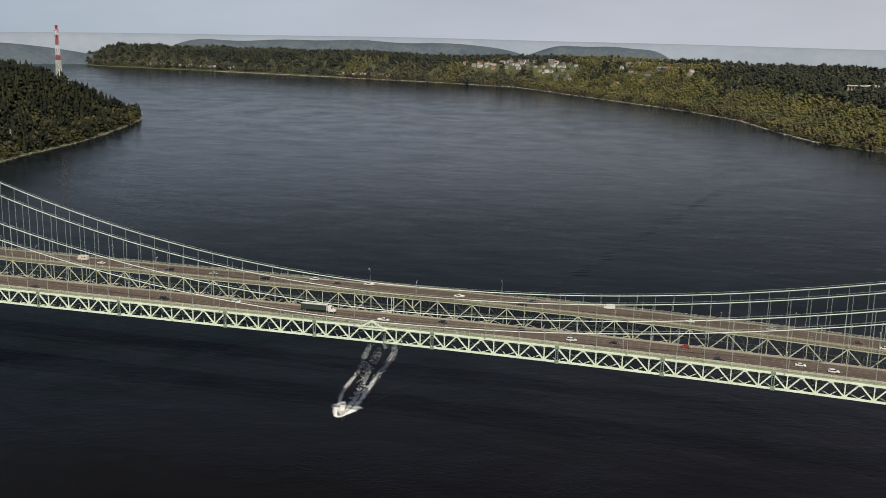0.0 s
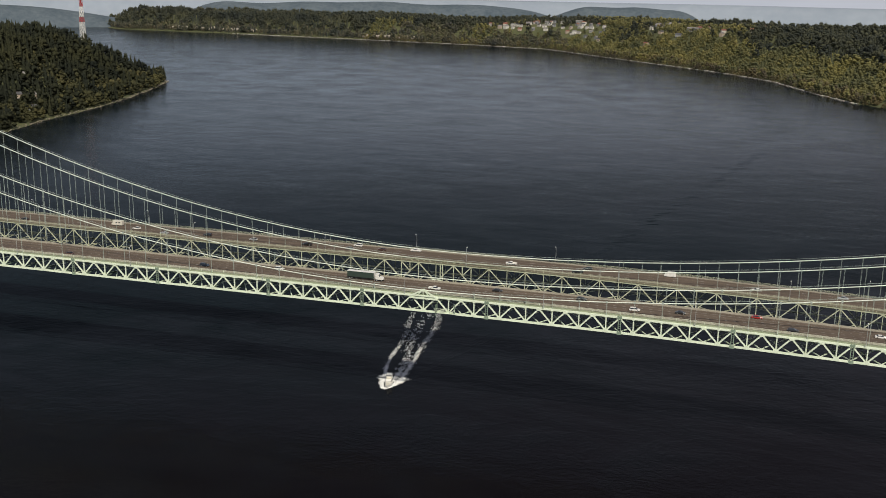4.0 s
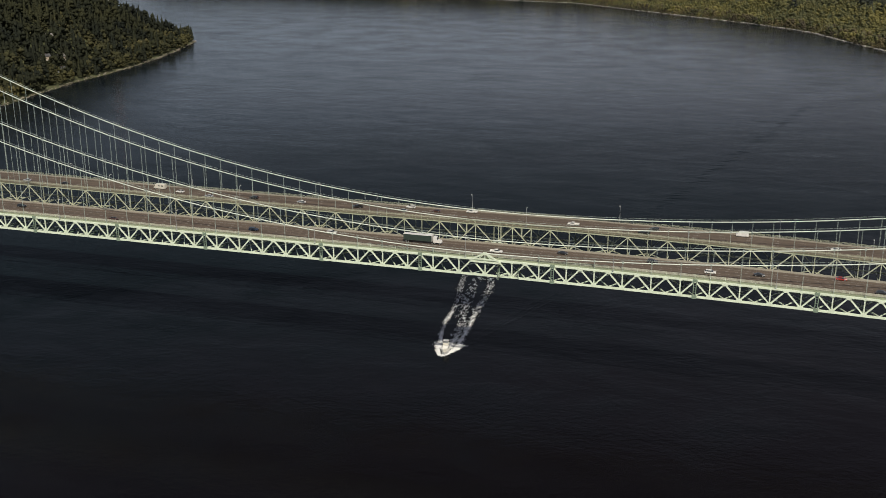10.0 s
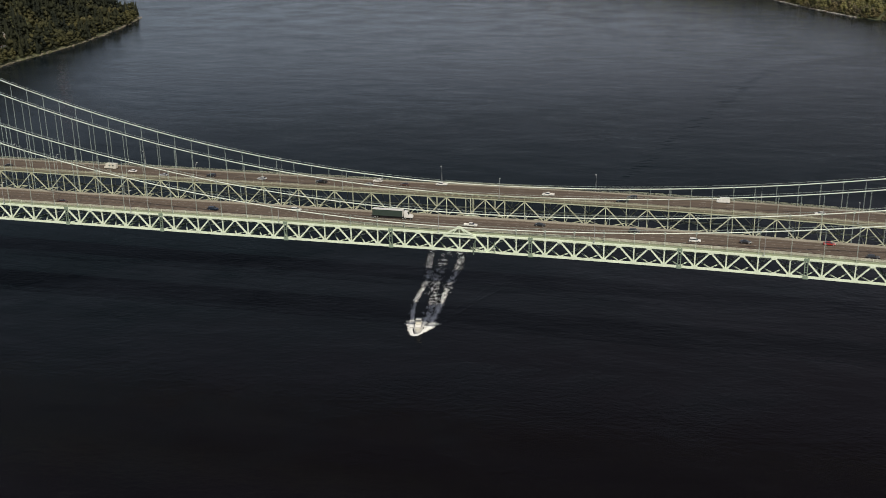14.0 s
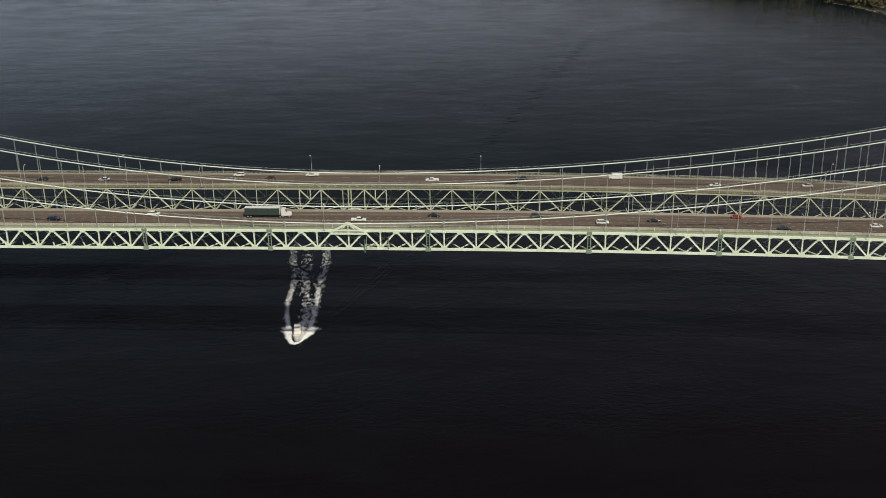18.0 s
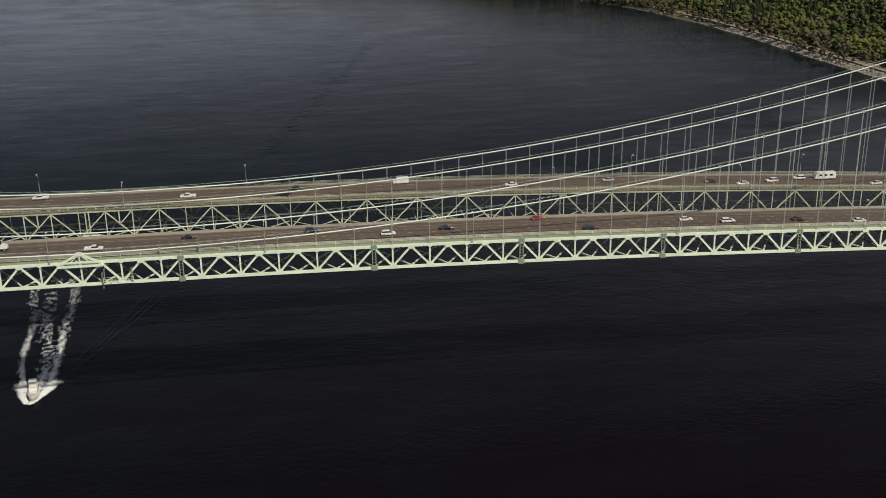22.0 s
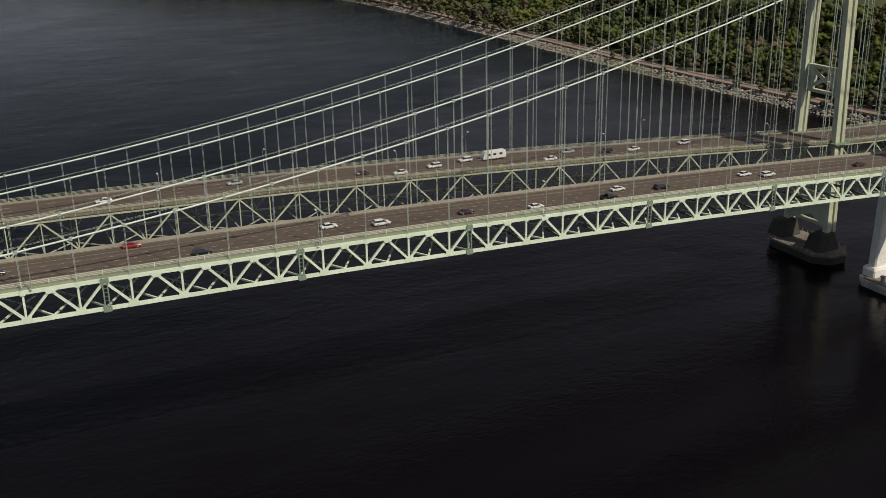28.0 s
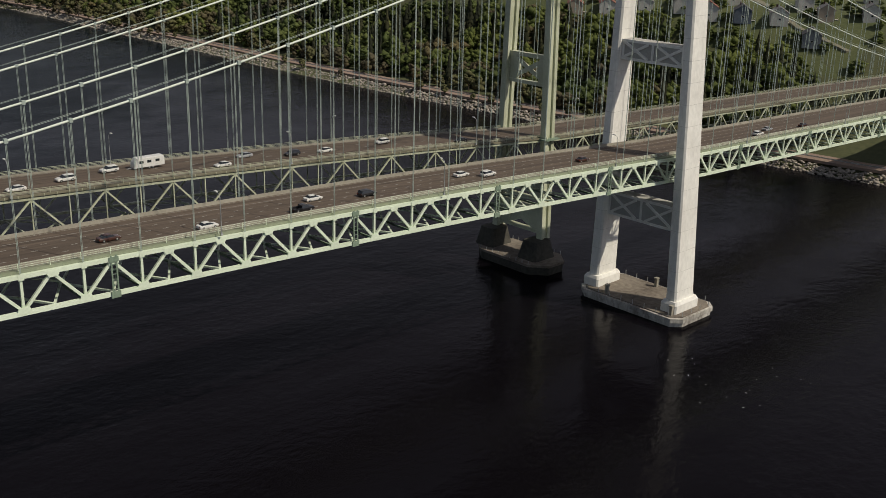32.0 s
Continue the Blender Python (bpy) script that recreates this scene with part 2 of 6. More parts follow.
M["lane"] = varied("worn_white_lane_paint", (0.20, 0.185, 0.16), (0.42, 0.40, 0.36), 0.5, 3.0, 0.7, bump=0.0)
M["concrete"] = varied("pale_tower_concrete", (0.68, 0.66, 0.61), (0.88, 0.86, 0.80), 0.11, 0.9, 0.85, bump=0.15, stretch=(1, 1, 0.6))
M["seam"] = varied("faint_pour_seam", (0.50, 0.48, 0.44), (0.62, 0.60, 0.55), 0.3, 2, 0.9)
M["joint"] = varied("mid_grey_strut_concrete", (0.36, 0.35, 0.32), (0.46, 0.45, 0.41), 0.3, 2, 0.9)
M["pad"] = varied("stained_brown_concrete", (0.10, 0.080, 0.065), (0.27, 0.235, 0.19), 0.07, 0.6, 0.9, bump=0.2)
M["padside"] = varied("streaked_pad_concrete", (0.16, 0.14, 0.12), (0.66, 0.63, 0.57), 0.12, 0.9, 0.9, stretch=(1, 1, 0.3))
# Brown pier concrete, its colour darkened for the new deck's shade.
M["pier_old"] = varied("brown_old_pier_with_shade", (0.030, 0.030, 0.024), (0.080, 0.074, 0.060), 0.1, 0.8, 0.9)
M["earth"] = varied("brown_earth_and_undergrowth", (0.050, 0.060, 0.026), (0.105, 0.108, 0.048), 0.02, 0.3, 0.95)
M["grass"] = varied("spring_grass", (0.055, 0.072, 0.026), (0.115, 0.125, 0.05), 0.03, 0.5, 0.95)
M["ballast"] = varied("brown_rail_ballast", (0.21, 0.148, 0.115), (0.33, 0.245, 0.195), 0.06, 1.2, 0.95)
M["rock"] = varied("grey_shore_rock", (0.17, 0.145, 0.12), (0.46, 0.41, 0.35), 0.15, 0.8, 0.9)
M["bark"] = varied("grey_brown_bark", (0.06, 0.045, 0.035), (0.14, 0.11, 0.08), 1.0, 6.0, 0.95)
M["spring"] = leafy("spring_broadleaf", [(0.0, (0.135, 0.138, 0.082)), (0.4, (0.215, 0.208, 0.108)), (0.75, (0.285, 0.268, 0.130)), (1.0, (0.262, 0.208, 0.152))])
M["spring_near"] = leafy("near_spring_broadleaf", [(0.0, (0.100, 0.126, 0.052)), (0.4, (0.155, 0.190, 0.070)), (0.75, (0.198, 0.236, 0.090)), (1.0, (0.250, 0.238, 0.122))])
M["headland"] = leafy("olive_headland_broadleaf", [(0.0, (0.066, 0.068, 0.040)), (0.5, (0.112, 0.110, 0.060)), (1.0, (0.165, 0.150, 0.090))])
M["conifer"] = leafy("dark_conifer", [(0.0, (0.028, 0.033, 0.026)), (0.6, (0.052, 0.057, 0.038)), (1.0, (0.088, 0.088, 0.054))])
# Conifer green greyed and lightened for distance haze, used on the far plateau.
M["hazed_conifer"] = leafy("hazed_grey_green_conifer", [(0.0, (0.062, 0.070, 0.064)), (0.6, (0.092, 0.100, 0.084)), (1.0, (0.135, 0.138, 0.105))])
# Grey-brown budding woods, with distance haze added to the colour.
M["bank"] = leafy("hazed_grey_brown_bank_woods", [(0.0, (0.105, 0.108, 0.095)), (0.5, (0.165, 0.158, 0.130)), (1.0, (0.235, 0.215, 0.165))])
M["bare"] = leafy("grey_brown_budding", [(0.0, (0.139, 0.116, 0.085)), (0.6, (0.202, 0.178, 0.116)), (1.0, (0.248, 0.233, 0.132))])
M["tyre"] = varied("black_tyre_rubber", (0.015, 0.015, 0.015), (0.03, 0.03, 0.03), 2, 9, 0.9)
M["glass"] = glossy_paint("dark_vehicle_glass", (0.02, 0.025, 0.03), 0.08)
M["white"] = glossy_paint("white_paint", (0.78, 0.77, 0.73))
M["cream"] = glossy_paint("cream_fibreglass", (0.70, 0.67, 0.58), 0.4)
M["black"] = glossy_paint("black_paint", (0.018, 0.018, 0.02))
M["silver"] = glossy_paint("silver_paint", (0.40, 0.41, 0.42), 0.25)
M["red"] = glossy_paint("red_paint", (0.36, 0.025, 0.02))
M["brown"] = glossy_paint("maroon_brown_paint", (0.07, 0.03, 0.022))
M["blue"] = glossy_paint("dark_blue_paint", (0.02, 0.035, 0.07))
M["trailer"] = glossy_paint("dark_green_trailer_sheet", (0.035, 0.055, 0.045), 0.5)
M["steel"] = varied("galvanised_steel", (0.34, 0.35, 0.35), (0.5, 0.51, 0.5), 1.0, 6.0, 0.45, metal=0.4, bump=0.0)
M["lens"] = varied("lamp_lens", (0.6, 0.6, 0.56), (0.75, 0.74, 0.7), 3, 9, 0.2, bump=0.0)
M["foam"] = varied("white_foam", (0.62, 0.63, 0.63), (0.86, 0.87, 0.87), 0.3, 2.0, 0.9, bump=0.2)
# Distance haze is mixed into the base colours of both backdrop materials.
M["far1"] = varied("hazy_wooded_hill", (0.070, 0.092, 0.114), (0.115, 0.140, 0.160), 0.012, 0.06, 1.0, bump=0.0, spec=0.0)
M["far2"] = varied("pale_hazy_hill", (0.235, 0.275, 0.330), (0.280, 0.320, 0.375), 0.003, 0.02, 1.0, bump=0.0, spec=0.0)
M["clay"] = varied("pale_dry_clay", (0.26, 0.23, 0.19), (0.44, 0.40, 0.34), 0.06, 0.5, 0.95)
M["bluff"] = varied("bare_clay_bluff", (0.20, 0.17, 0.13), (0.34, 0.30, 0.24), 0.03, 0.3, 0.95)


# ---- mesh tools ----
class Mesh:
    """Collects corners and faces."""
    def __init__(self):
        self.v, self.f = [], []

    def add(self, verts, faces):
        n = len(self.v)
        self.v += [tuple(p) for p in verts]
        self.f += [tuple(i + n for i in f) for f in faces]
        return self

    def box(self, x0, x1, y0, y1, z0, z1):
        return self.add([(x0, y0, z0), (x1, y0, z0), (x1, y1, z0), (x0, y1, z0), (x0, y0, z1), (x1, y0, z1), (x1, y1, z1), (x0, y1, z1)],
                        [(3, 2, 1, 0), (4, 5, 6, 7), (0, 1, 5, 4), (1, 2, 6, 5), (2, 3, 7, 6), (3, 0, 4, 7)])

    def beam(self, p, q, w, h):
        """A bar from p to q, w wide across and h deep."""
        p, q = Vector(p), Vector(q)
        a = (q - p).normalized()
        side = a.cross((0, 0, 1))
        side = side.normalized() if side.length > 1e-4 else Vector((0, 1, 0))
        up = side.cross(a)
        s, u = side * (w / 2), up * (h / 2)
        c = [e + i * s + j * u for e in (p, q) for i, j in ((-1, -1), (1, -1), (1, 1), (-1, 1))]
        return self.add(c, [(0, 1, 2, 3), (7, 6, 5, 4), (0, 4, 5, 1), (1, 5, 6, 2), (2, 6, 7, 3), (3, 7, 4, 0)])

    def tube(self, points, radius, sides=8):
        """A round bar along points; radius a number or one for each point."""
        pts = [Vector(p) for p in points]
        rad = radius if isinstance(radius, (list, tuple)) else [radius] * len(pts)
        rings = []
        for k, p in enumerate(pts):
            a = (pts[min(k + 1, len(pts) - 1)] - pts[max(k - 1, 0)]).normalized()
            s = a.cross((0, 0, 1))
            s = s.normalized() if s.length > 1e-3 else Vector((1, 0, 0))
            u = s.cross(a)
            rings += [p + rad[k] * (math.cos(2 * math.pi * i / sides) * s + math.sin(2 * math.pi * i / sides) * u) for i in range(sides)]
        fs = [(k * sides + i, k * sides + (i + 1) % sides, (k + 1) * sides + (i + 1) % sides, (k + 1) * sides + i) for k in range(len(pts) - 1) for i in range(sides)]
        fs += [tuple(range(sides))[::-1], tuple((len(pts) - 1) * sides + i for i in range(sides))]
        return self.add(rings, fs)

    def prism(self, outline, z0, z1, top=1.0):
        """An upright block over a plan outline; top: how much of the outline's size is left above."""
        n = len(outline)
        cx, cy = sum(p[0] for p in outline) / n, sum(p[1] for p in outline) / n
        low = [(x, y, z0) for x, y in outline]
        high = [(cx + (x - cx) * top, cy + (y - cy) * top, z1) for x, y in outline]
        return self.add(low + high, [tuple(range(n))[::-1], tuple(range(n, 2 * n))] + [(i, (i + 1) % n, (i + 1) % n + n, i + n) for i in range(n)])

    def loft(self, sections):
        """Skin over rings of equal count, closed at both ends."""
        n = len(sections[0])
        fs = [(k * n + i, k * n + (i + 1) % n, (k + 1) * n + (i + 1) % n, (k + 1) * n + i) for k in range(len(sections) - 1) for i in range(n)]
        fs += [tuple(range(n))[::-1], tuple((len(sections) - 1) * n + i for i in range(n))]
        return self.add([p for s in sections for p in s], fs)

    def data(self, name, mat, smooth=False):
        m = bpy.data.meshes.new(name)
        m.from_pydata(self.v, [], self.f)
        m.materials.append(mat)
        if smooth:
            m.polygons.foreach_set("use_smooth", [True] * len(m.polygons))
        m.update()
        return m


def thing(name, label, category, group="", kind="", at=(0, 0, 0)):
    ob = new(name)
    ob.empty_display_size = 1.0
    ob.location = at
    return tagged(ob, label, category, group, kind)


def part(name, mesh, mat, parent, label="", smooth=False, at=None):
    data = mesh if isinstance(mesh, bpy.types.Mesh) else mesh.data(name, mat, smooth)
    ob = new(name, data)
    ob.parent = parent
    if at:
        ob.location = at
    return tagged(ob, label)


def numpy_mesh(name, verts, faces, mat, smooth=False):
    """A large mesh of triangles from arrays."""
    m = bpy.data.meshes.new(name)
    m.vertices.add(len(verts))
    m.vertices.foreach_set("co", np.ascontiguousarray(verts, np.float32).ravel())
    m.loops.add(faces.size)
    m.loops.foreach_set("vertex_index", np.ascontiguousarray(faces, np.int32).ravel())
    m.polygons.add(len(faces))
    m.polygons.foreach_set("loop_start", np.arange(0, faces.size, 3, dtype=np.int32))
    if smooth:
        m.polygons.foreach_set("use_smooth", np.ones(len(faces), bool))
    m.materials.append(mat)
    m.update(calc_edges=True)
    m.validate()
    return m

# ---- water and land ----
rng = np.random.default_rng(7)
sea = Mesh()
ring = [50, 120, 260, 500, 900, 1500, 2400, 3600, 5200]
SEG = 72
sv = [(100.0, -200.0, 0.0)] + [(100 + r * math.cos(2 * math.pi * i / SEG), -200 + r * math.sin(2 * math.pi * i / SEG), 0.0) for r in ring for i in range(SEG)]
sf = [(0, 1 + i, 1 + (i + 1) % SEG) for i in range(SEG)]
sf += [(1 + k * SEG + i, 1 + (k + 1) * SEG + i, 1 + (k + 1) * SEG + (i + 1) % SEG, 1 + k * SEG + (i + 1) % SEG) for k in range(len(ring) - 1) for i in range(SEG)]
sea.add(sv, sf)
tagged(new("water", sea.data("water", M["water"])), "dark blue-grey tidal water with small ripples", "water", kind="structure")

EAST_SHORE = [(790, -700), (700, -250), (644, 27), (620, 230), (612, 330), (605, 460), (604, 570), (601, 700), (602, 830), (594, 970), (566, 1160), (505, 1320), (400, 1425),
              (328, 1505), (262, 1660), (192, 1870), (75, 2045), (-40, 2170), (-190, 2335), (-385, 2555), (-440, 2612), (-720, 2690), (-1110, 2755), (-1550, 2818), (-2030, 2865)]
EAST = EAST_SHORE + [(-2330, 3120), (-1700, 3350), (-600, 3300), (200, 3050), (1100, 2800), (3000, 2700), (3000, -700)]
WEST_SHORE = [(-690, 200), (-745, 500), (-790, 700), (-812, 820), (-826, 960), (-856, 1100), (-892, 1230), (-932, 1345), (-975, 1392), (-1030, 1400)]
WEST = WEST_SHORE + [(-1230, 1340), (-1560, 1230), (-2250, 1080), (-3000, 950), (-3000, 0), (-900, 0)]


def shore_distance(points, x, y):
    """Metres to the nearest side of a closed outline, positive inside."""
    px, py = np.array(points, float).T
    qx, qy = np.roll(px, -1), np.roll(py, -1)
    best = np.full(x.shape, 1e9)
    inside = np.zeros(x.shape, bool)
    for ax, ay, bx, by in zip(px, py, qx, qy):
        dx, dy = bx - ax, by - ay
        u = np.clip(((x - ax) * dx + (y - ay) * dy) / (dx * dx + dy * dy), 0, 1)
        best = np.minimum(best, np.hypot(x - ax - u * dx, y - ay - u * dy))
        if ay != by:
            inside ^= ((ay > y) != (by > y)) & (x < (bx - ax) * (y - ay) / (by - ay) + ax)
    return np.where(inside, best, -best)


def wobble(x, y, s):
    return np.sin(x / s + 1.3 * np.sin(y / (1.7 * s))) * np.cos(y / (1.2 * s) + 0.8 * np.sin(x / (0.9 * s)))


def smooth(u):
    u = np.clip(u, 0, 1)
    return u * u * (3 - 2 * u)


def east_height(x, y):
    d = shore_distance(EAST, x, y)
    top = 62 + 6 * smooth((y - 350) / 900) - 22 * smooth((-x - 200) / 700)
    rise = 165 + 75 * smooth((y - 300) / 500) - 120 * smooth((-x) / 700)
    z = np.where(d < 0, np.maximum(-6, d * 0.35), np.minimum(4.2, d * 0.5))
    z = z + top * smooth((d - 24) / rise) + (2.5 * wobble(x, y, 47) + 5 * wobble(x, y, 160)) * smooth((d - 30) / 120)
    return z, d


def west_height(x, y):
    d = shore_distance(WEST, x, y)
    z = np.where(d < 0, np.maximum(-6, d * 0.35), np.minimum(2.5, d * 0.3))
    return z + 94 * smooth((d - 8) / 180) * (0.82 + 0.18 * smooth((1360 - y) / 380)) + 4 * wobble(x, y, 70) * smooth((d - 20) / 100), d


def land(name, height, x0, x1, y0, y1, step, mat, label):
    xs, ys = np.arange(x0, x1 + step, step), np.arange(y0, y1 + step, step)
    gx, gy = np.meshgrid(xs, ys)
    z, _ = height(gx, gy)
    v = np.stack([gx, gy, z], -1).reshape(-1, 3)
    n = len(xs)
    a = (np.arange(len(ys) - 1)[:, None] * n + np.arange(n - 1)[None]).ravel()
    f = np.concatenate([np.stack([a, a + 1, a + n + 1], 1), np.stack([a, a + n + 1, a + n], 1)])
    keep = (v[f, 2].max(1) > -5.9)
    return tagged(new(name, numpy_mesh(name, v, f[keep], mat, True)), label, "ground", kind="structure")


land("ground_east", east_height, -2400, 3000, -700, 3400, 22, M["earth"], "wooded hillside rising from the eastern shore")
land("ground_west", west_height, -3000, -600, 0, 1440, 20, M["earth"], "steep wooded headland on the western shore")


def ridge(name, points, tops, thick, mat, label):
    """A far hill: a long rounded ridge with an uneven crest."""
    m = Mesh()
    for k, ((x, y), h) in enumerate(zip(points, tops)):
        a, b = points[max(k - 1, 0)], points[min(k + 1, len(points) - 1)]
        dx, dy = b[0] - a[0], b[1] - a[1]
        s = math.hypot(dx, dy)
        nx, ny = -dy / s, dx / s
        for w, g in ((-1.0, -0.02), (-0.8, 0.35), (-0.45, 0.8), (-0.1, 1.0), (0.4, 0.9), (1.0, 0.2)):
            m.v.append((x + nx * w * thick, y + ny * w * thick, h * g))
    for k in range(len(points) - 1):
        for j in range(5):
            m.f.append((k * 6 + j, (k + 1) * 6 + j, (k + 1) * 6 + j + 1, k * 6 + j + 1))
    return tagged(new(name, m.data(name, mat, True)), label, "hill", kind="structure")


def arc(radius, a0, a1, n):
    return [(170 + radius * math.sin(radians(a0 + (a1 - a0) * k / (n - 1))), -440 + radius * math.cos(radians(a0 + (a1 - a0) * k / (n - 1)))) for k in range(n)]




def swoop(u):
    return 0.03 + 0.97 * math.sin(0.5 * math.pi * max(0, u)) ** 0.8


def crest(n, base, sway, seed):
    return [base + sway * (0.6 * math.sin(k * 0.21 + seed) + 0.4 * math.sin(k * 0.53 + 2 * seed)) for k in range(n)]


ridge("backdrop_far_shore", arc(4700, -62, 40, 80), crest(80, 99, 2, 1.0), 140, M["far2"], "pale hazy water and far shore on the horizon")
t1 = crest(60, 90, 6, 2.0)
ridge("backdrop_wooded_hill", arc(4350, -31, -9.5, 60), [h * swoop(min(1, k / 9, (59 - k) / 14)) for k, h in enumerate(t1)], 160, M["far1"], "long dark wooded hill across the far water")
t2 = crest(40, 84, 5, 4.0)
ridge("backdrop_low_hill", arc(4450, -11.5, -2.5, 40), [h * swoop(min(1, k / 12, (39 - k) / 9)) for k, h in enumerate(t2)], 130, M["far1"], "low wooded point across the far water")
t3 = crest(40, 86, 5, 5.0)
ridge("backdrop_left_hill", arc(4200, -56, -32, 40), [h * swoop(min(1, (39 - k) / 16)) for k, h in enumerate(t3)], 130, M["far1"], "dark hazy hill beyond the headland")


# ---- woods ----
def ico_points(jitter, seed):
    r = random.Random(seed)
    p = (1 + 5 ** 0.5) / 2
    vs = [(-1, p, 0), (1, p, 0), (-1, -p, 0), (1, -p, 0), (0, -1, p), (0, 1, p), (0, -1, -p), (0, 1, -p), (p, 0, -1), (p, 0, 1), (-p, 0, -1), (-p, 0, 1)]
    fs = [(0, 11, 5), (0, 5, 1), (0, 1, 7), (0, 7, 10), (0, 10, 11), (1, 5, 9), (5, 11, 4), (11, 10, 2), (10, 7, 6), (7, 1, 8), (3, 9, 4), (3, 4, 2), (3, 2, 6), (3, 6, 8), (3, 8, 9), (4, 9, 5), (2, 4, 11), (6, 2, 10), (8, 6, 7), (9, 8, 1)]
    return np.array([(Vector(v).normalized() * r.uniform(1 - jitter, 1 + jitter))[:] for v in vs]), np.array(fs)


def octa_points(jitter, seed):
    r = random.Random(seed)
    vs = [(1, 0, 0), (0, 1, 0), (-1, 0, 0), (0, -1, 0), (0, 0, 1), (0, 0, -1)]
    fs = [(0, 1, 4), (1, 2, 4), (2, 3, 4), (3, 0, 4), (1, 0, 5), (2, 1, 5), (3, 2, 5), (0, 3, 5)]
    return np.array([(Vector(v) * r.uniform(1 - jitter, 1 + jitter))[:] for v in vs]), np.array(fs)


def broad_crown(seed, lumps, tall=1.0, bits=1.0, sprigs=0, lump=ico_points):
    """A crown about 1 wide and 1 high: uneven lumps with gaps, standing on z = 0."""
    r = random.Random(seed)
    vs, fs, n = [], [], 0
    for k in range(lumps):
        a, h = r.uniform(0, 2 * math.pi), r.uniform(0.25, 0.95)
        reach = 0.42 * math.sin(math.pi * min(1, 0.15 + 0.85 * h)) ** 0.6 * r.uniform(0.45, 1.0)
        size = r.uniform(0.10, 0.19) * bits * (1.25 if lumps < 10 else 1.0)
        v, f = lump(0.45, seed * 100 + k)
        v = v * size * np.array([1, 1, r.uniform(0.7, 1.0)]) + (reach * math.cos(a), reach * math.sin(a), h * tall)
        vs.append(v)
        fs.append(f + n)
        n += len(v)
    if sprigs:
        core = np.concatenate(vs)
        q = np.random.default_rng(seed)
        at = core[q.integers(0, len(core), sprigs)] + q.normal(0, 0.012, (sprigs, 3))
        a, b = q.normal(0, 1, (sprigs, 3)), q.normal(0, 1, (sprigs, 3))
        a[:, 2] *= 0.6
        a = a / np.linalg.norm(a, axis=1)[:, None] * q.uniform(0.035, 0.075, (sprigs, 1))
        b = b / np.linalg.norm(b, axis=1)[:, None] * q.uniform(0.03, 0.06, (sprigs, 1))
        vs.append(np.stack([at - a, at + a, at + b], 1).reshape(-1, 3))
        fs.append(n + np.arange(3 * sprigs).reshape(-1, 3))
    return np.concatenate(vs), np.concatenate(fs)


def conifer_crown(seed, tiers, sides):
    """A tall dark spire of drooping ragged tiers, about 0.4 wide and 1 high."""
    r = random.Random(seed)
    vs, fs = [], []
    for k in range(tiers):
        z = 0.12 + 0.8 * k / tiers
        w = 0.21 * (1 - 0.85 * k / tiers) * r.uniform(0.85, 1.15)
        n = len(vs)
        vs.append((r.uniform(-0.01, 0.01), r.uniform(-0.01, 0.01), min(1.0, z + 0.30 * (1 - 0.4 * k / tiers))))
        for i in range(sides):
            a = 2 * math.pi * (i + 0.5 * k) / sides
            q = w * r.uniform(0.6, 1.2)
            vs.append((q * math.cos(a), q * math.sin(a), z - r.uniform(0, 0.05)))
        fs += [(n, n + 1 + i, n + 1 + (i + 1) % sides) for i in range(sides)]
    return np.array(vs), np.array(fs)


BROAD_NEAR = [broad_crown(s, 22, 1.0, 0.98, 260, octa_points) for s in range(11, 18)]
BROAD_FAR = [broad_crown(s, 11, 1.0, 1.15, 40, octa_points) for s in range(21, 27)]
CONE_NEAR = [conifer_crown(s, 7, 8) for s in range(31, 35)]
CONE_FAR = [conifer_crown(s, 4, 6) for s in range(41, 45)]


def wood(name, spots, shapes, mat, label, soft=True):
    """Many crowns in one mesh. spots: rows of x, y, z, width, height."""
    vs, fs, n = [], [], 0
    turn = rng.uniform(0, 2 * math.pi, len(spots))
    pick = rng.integers(0, len(shapes), len(spots))
    for (x, y, z, w, h), a, k in zip(spots, turn, pick):
        v, f = shapes[k]
        c, s = math.cos(a) * w, math.sin(a) * w
        vs.append(np.stack([v[:, 0] * c - v[:, 1] * s + x, v[:, 0] * s + v[:, 1] * c + y, v[:, 2] * h + z], 1))
        fs.append(f + n)
        n += len(v)
    if vs:
        tagged(new(name, numpy_mesh(name, np.concatenate(vs), np.concatenate(fs), mat, soft)), label, "trees", kind="stuff")


def scatter(x0, x1, y0, y1, step, height, test):
    gx, gy = np.meshgrid(np.arange(x0, x1, step), np.arange(y0, y1, step))
    x = (gx + rng.uniform(-0.5, 0.5, gx.shape) * step).ravel()
    y = (gy + rng.uniform(-0.5, 0.5, gy.shape) * step).ravel()
    z, d = height(x, y)
    ok = test(x, y, d)
    return x[ok], y[ok], z[ok], d[ok]


def clearing(x, y):
    """Lawns, streets and the bridge's landing, where few trees stand."""
    homes = (x > 757 - 0.15 * np.maximum(0, y - 230) - 0.6 * np.maximum(0, 130 - y)) & (x < 1400) & (y > 88) & (y < 470)
    landing = (y > -38) & (y < 82) & (x < 1500)
    return homes | landing


# Home sites on the far plateau, each with a gap in the trees towards the water.
prng = random.Random(9)
SITES = []
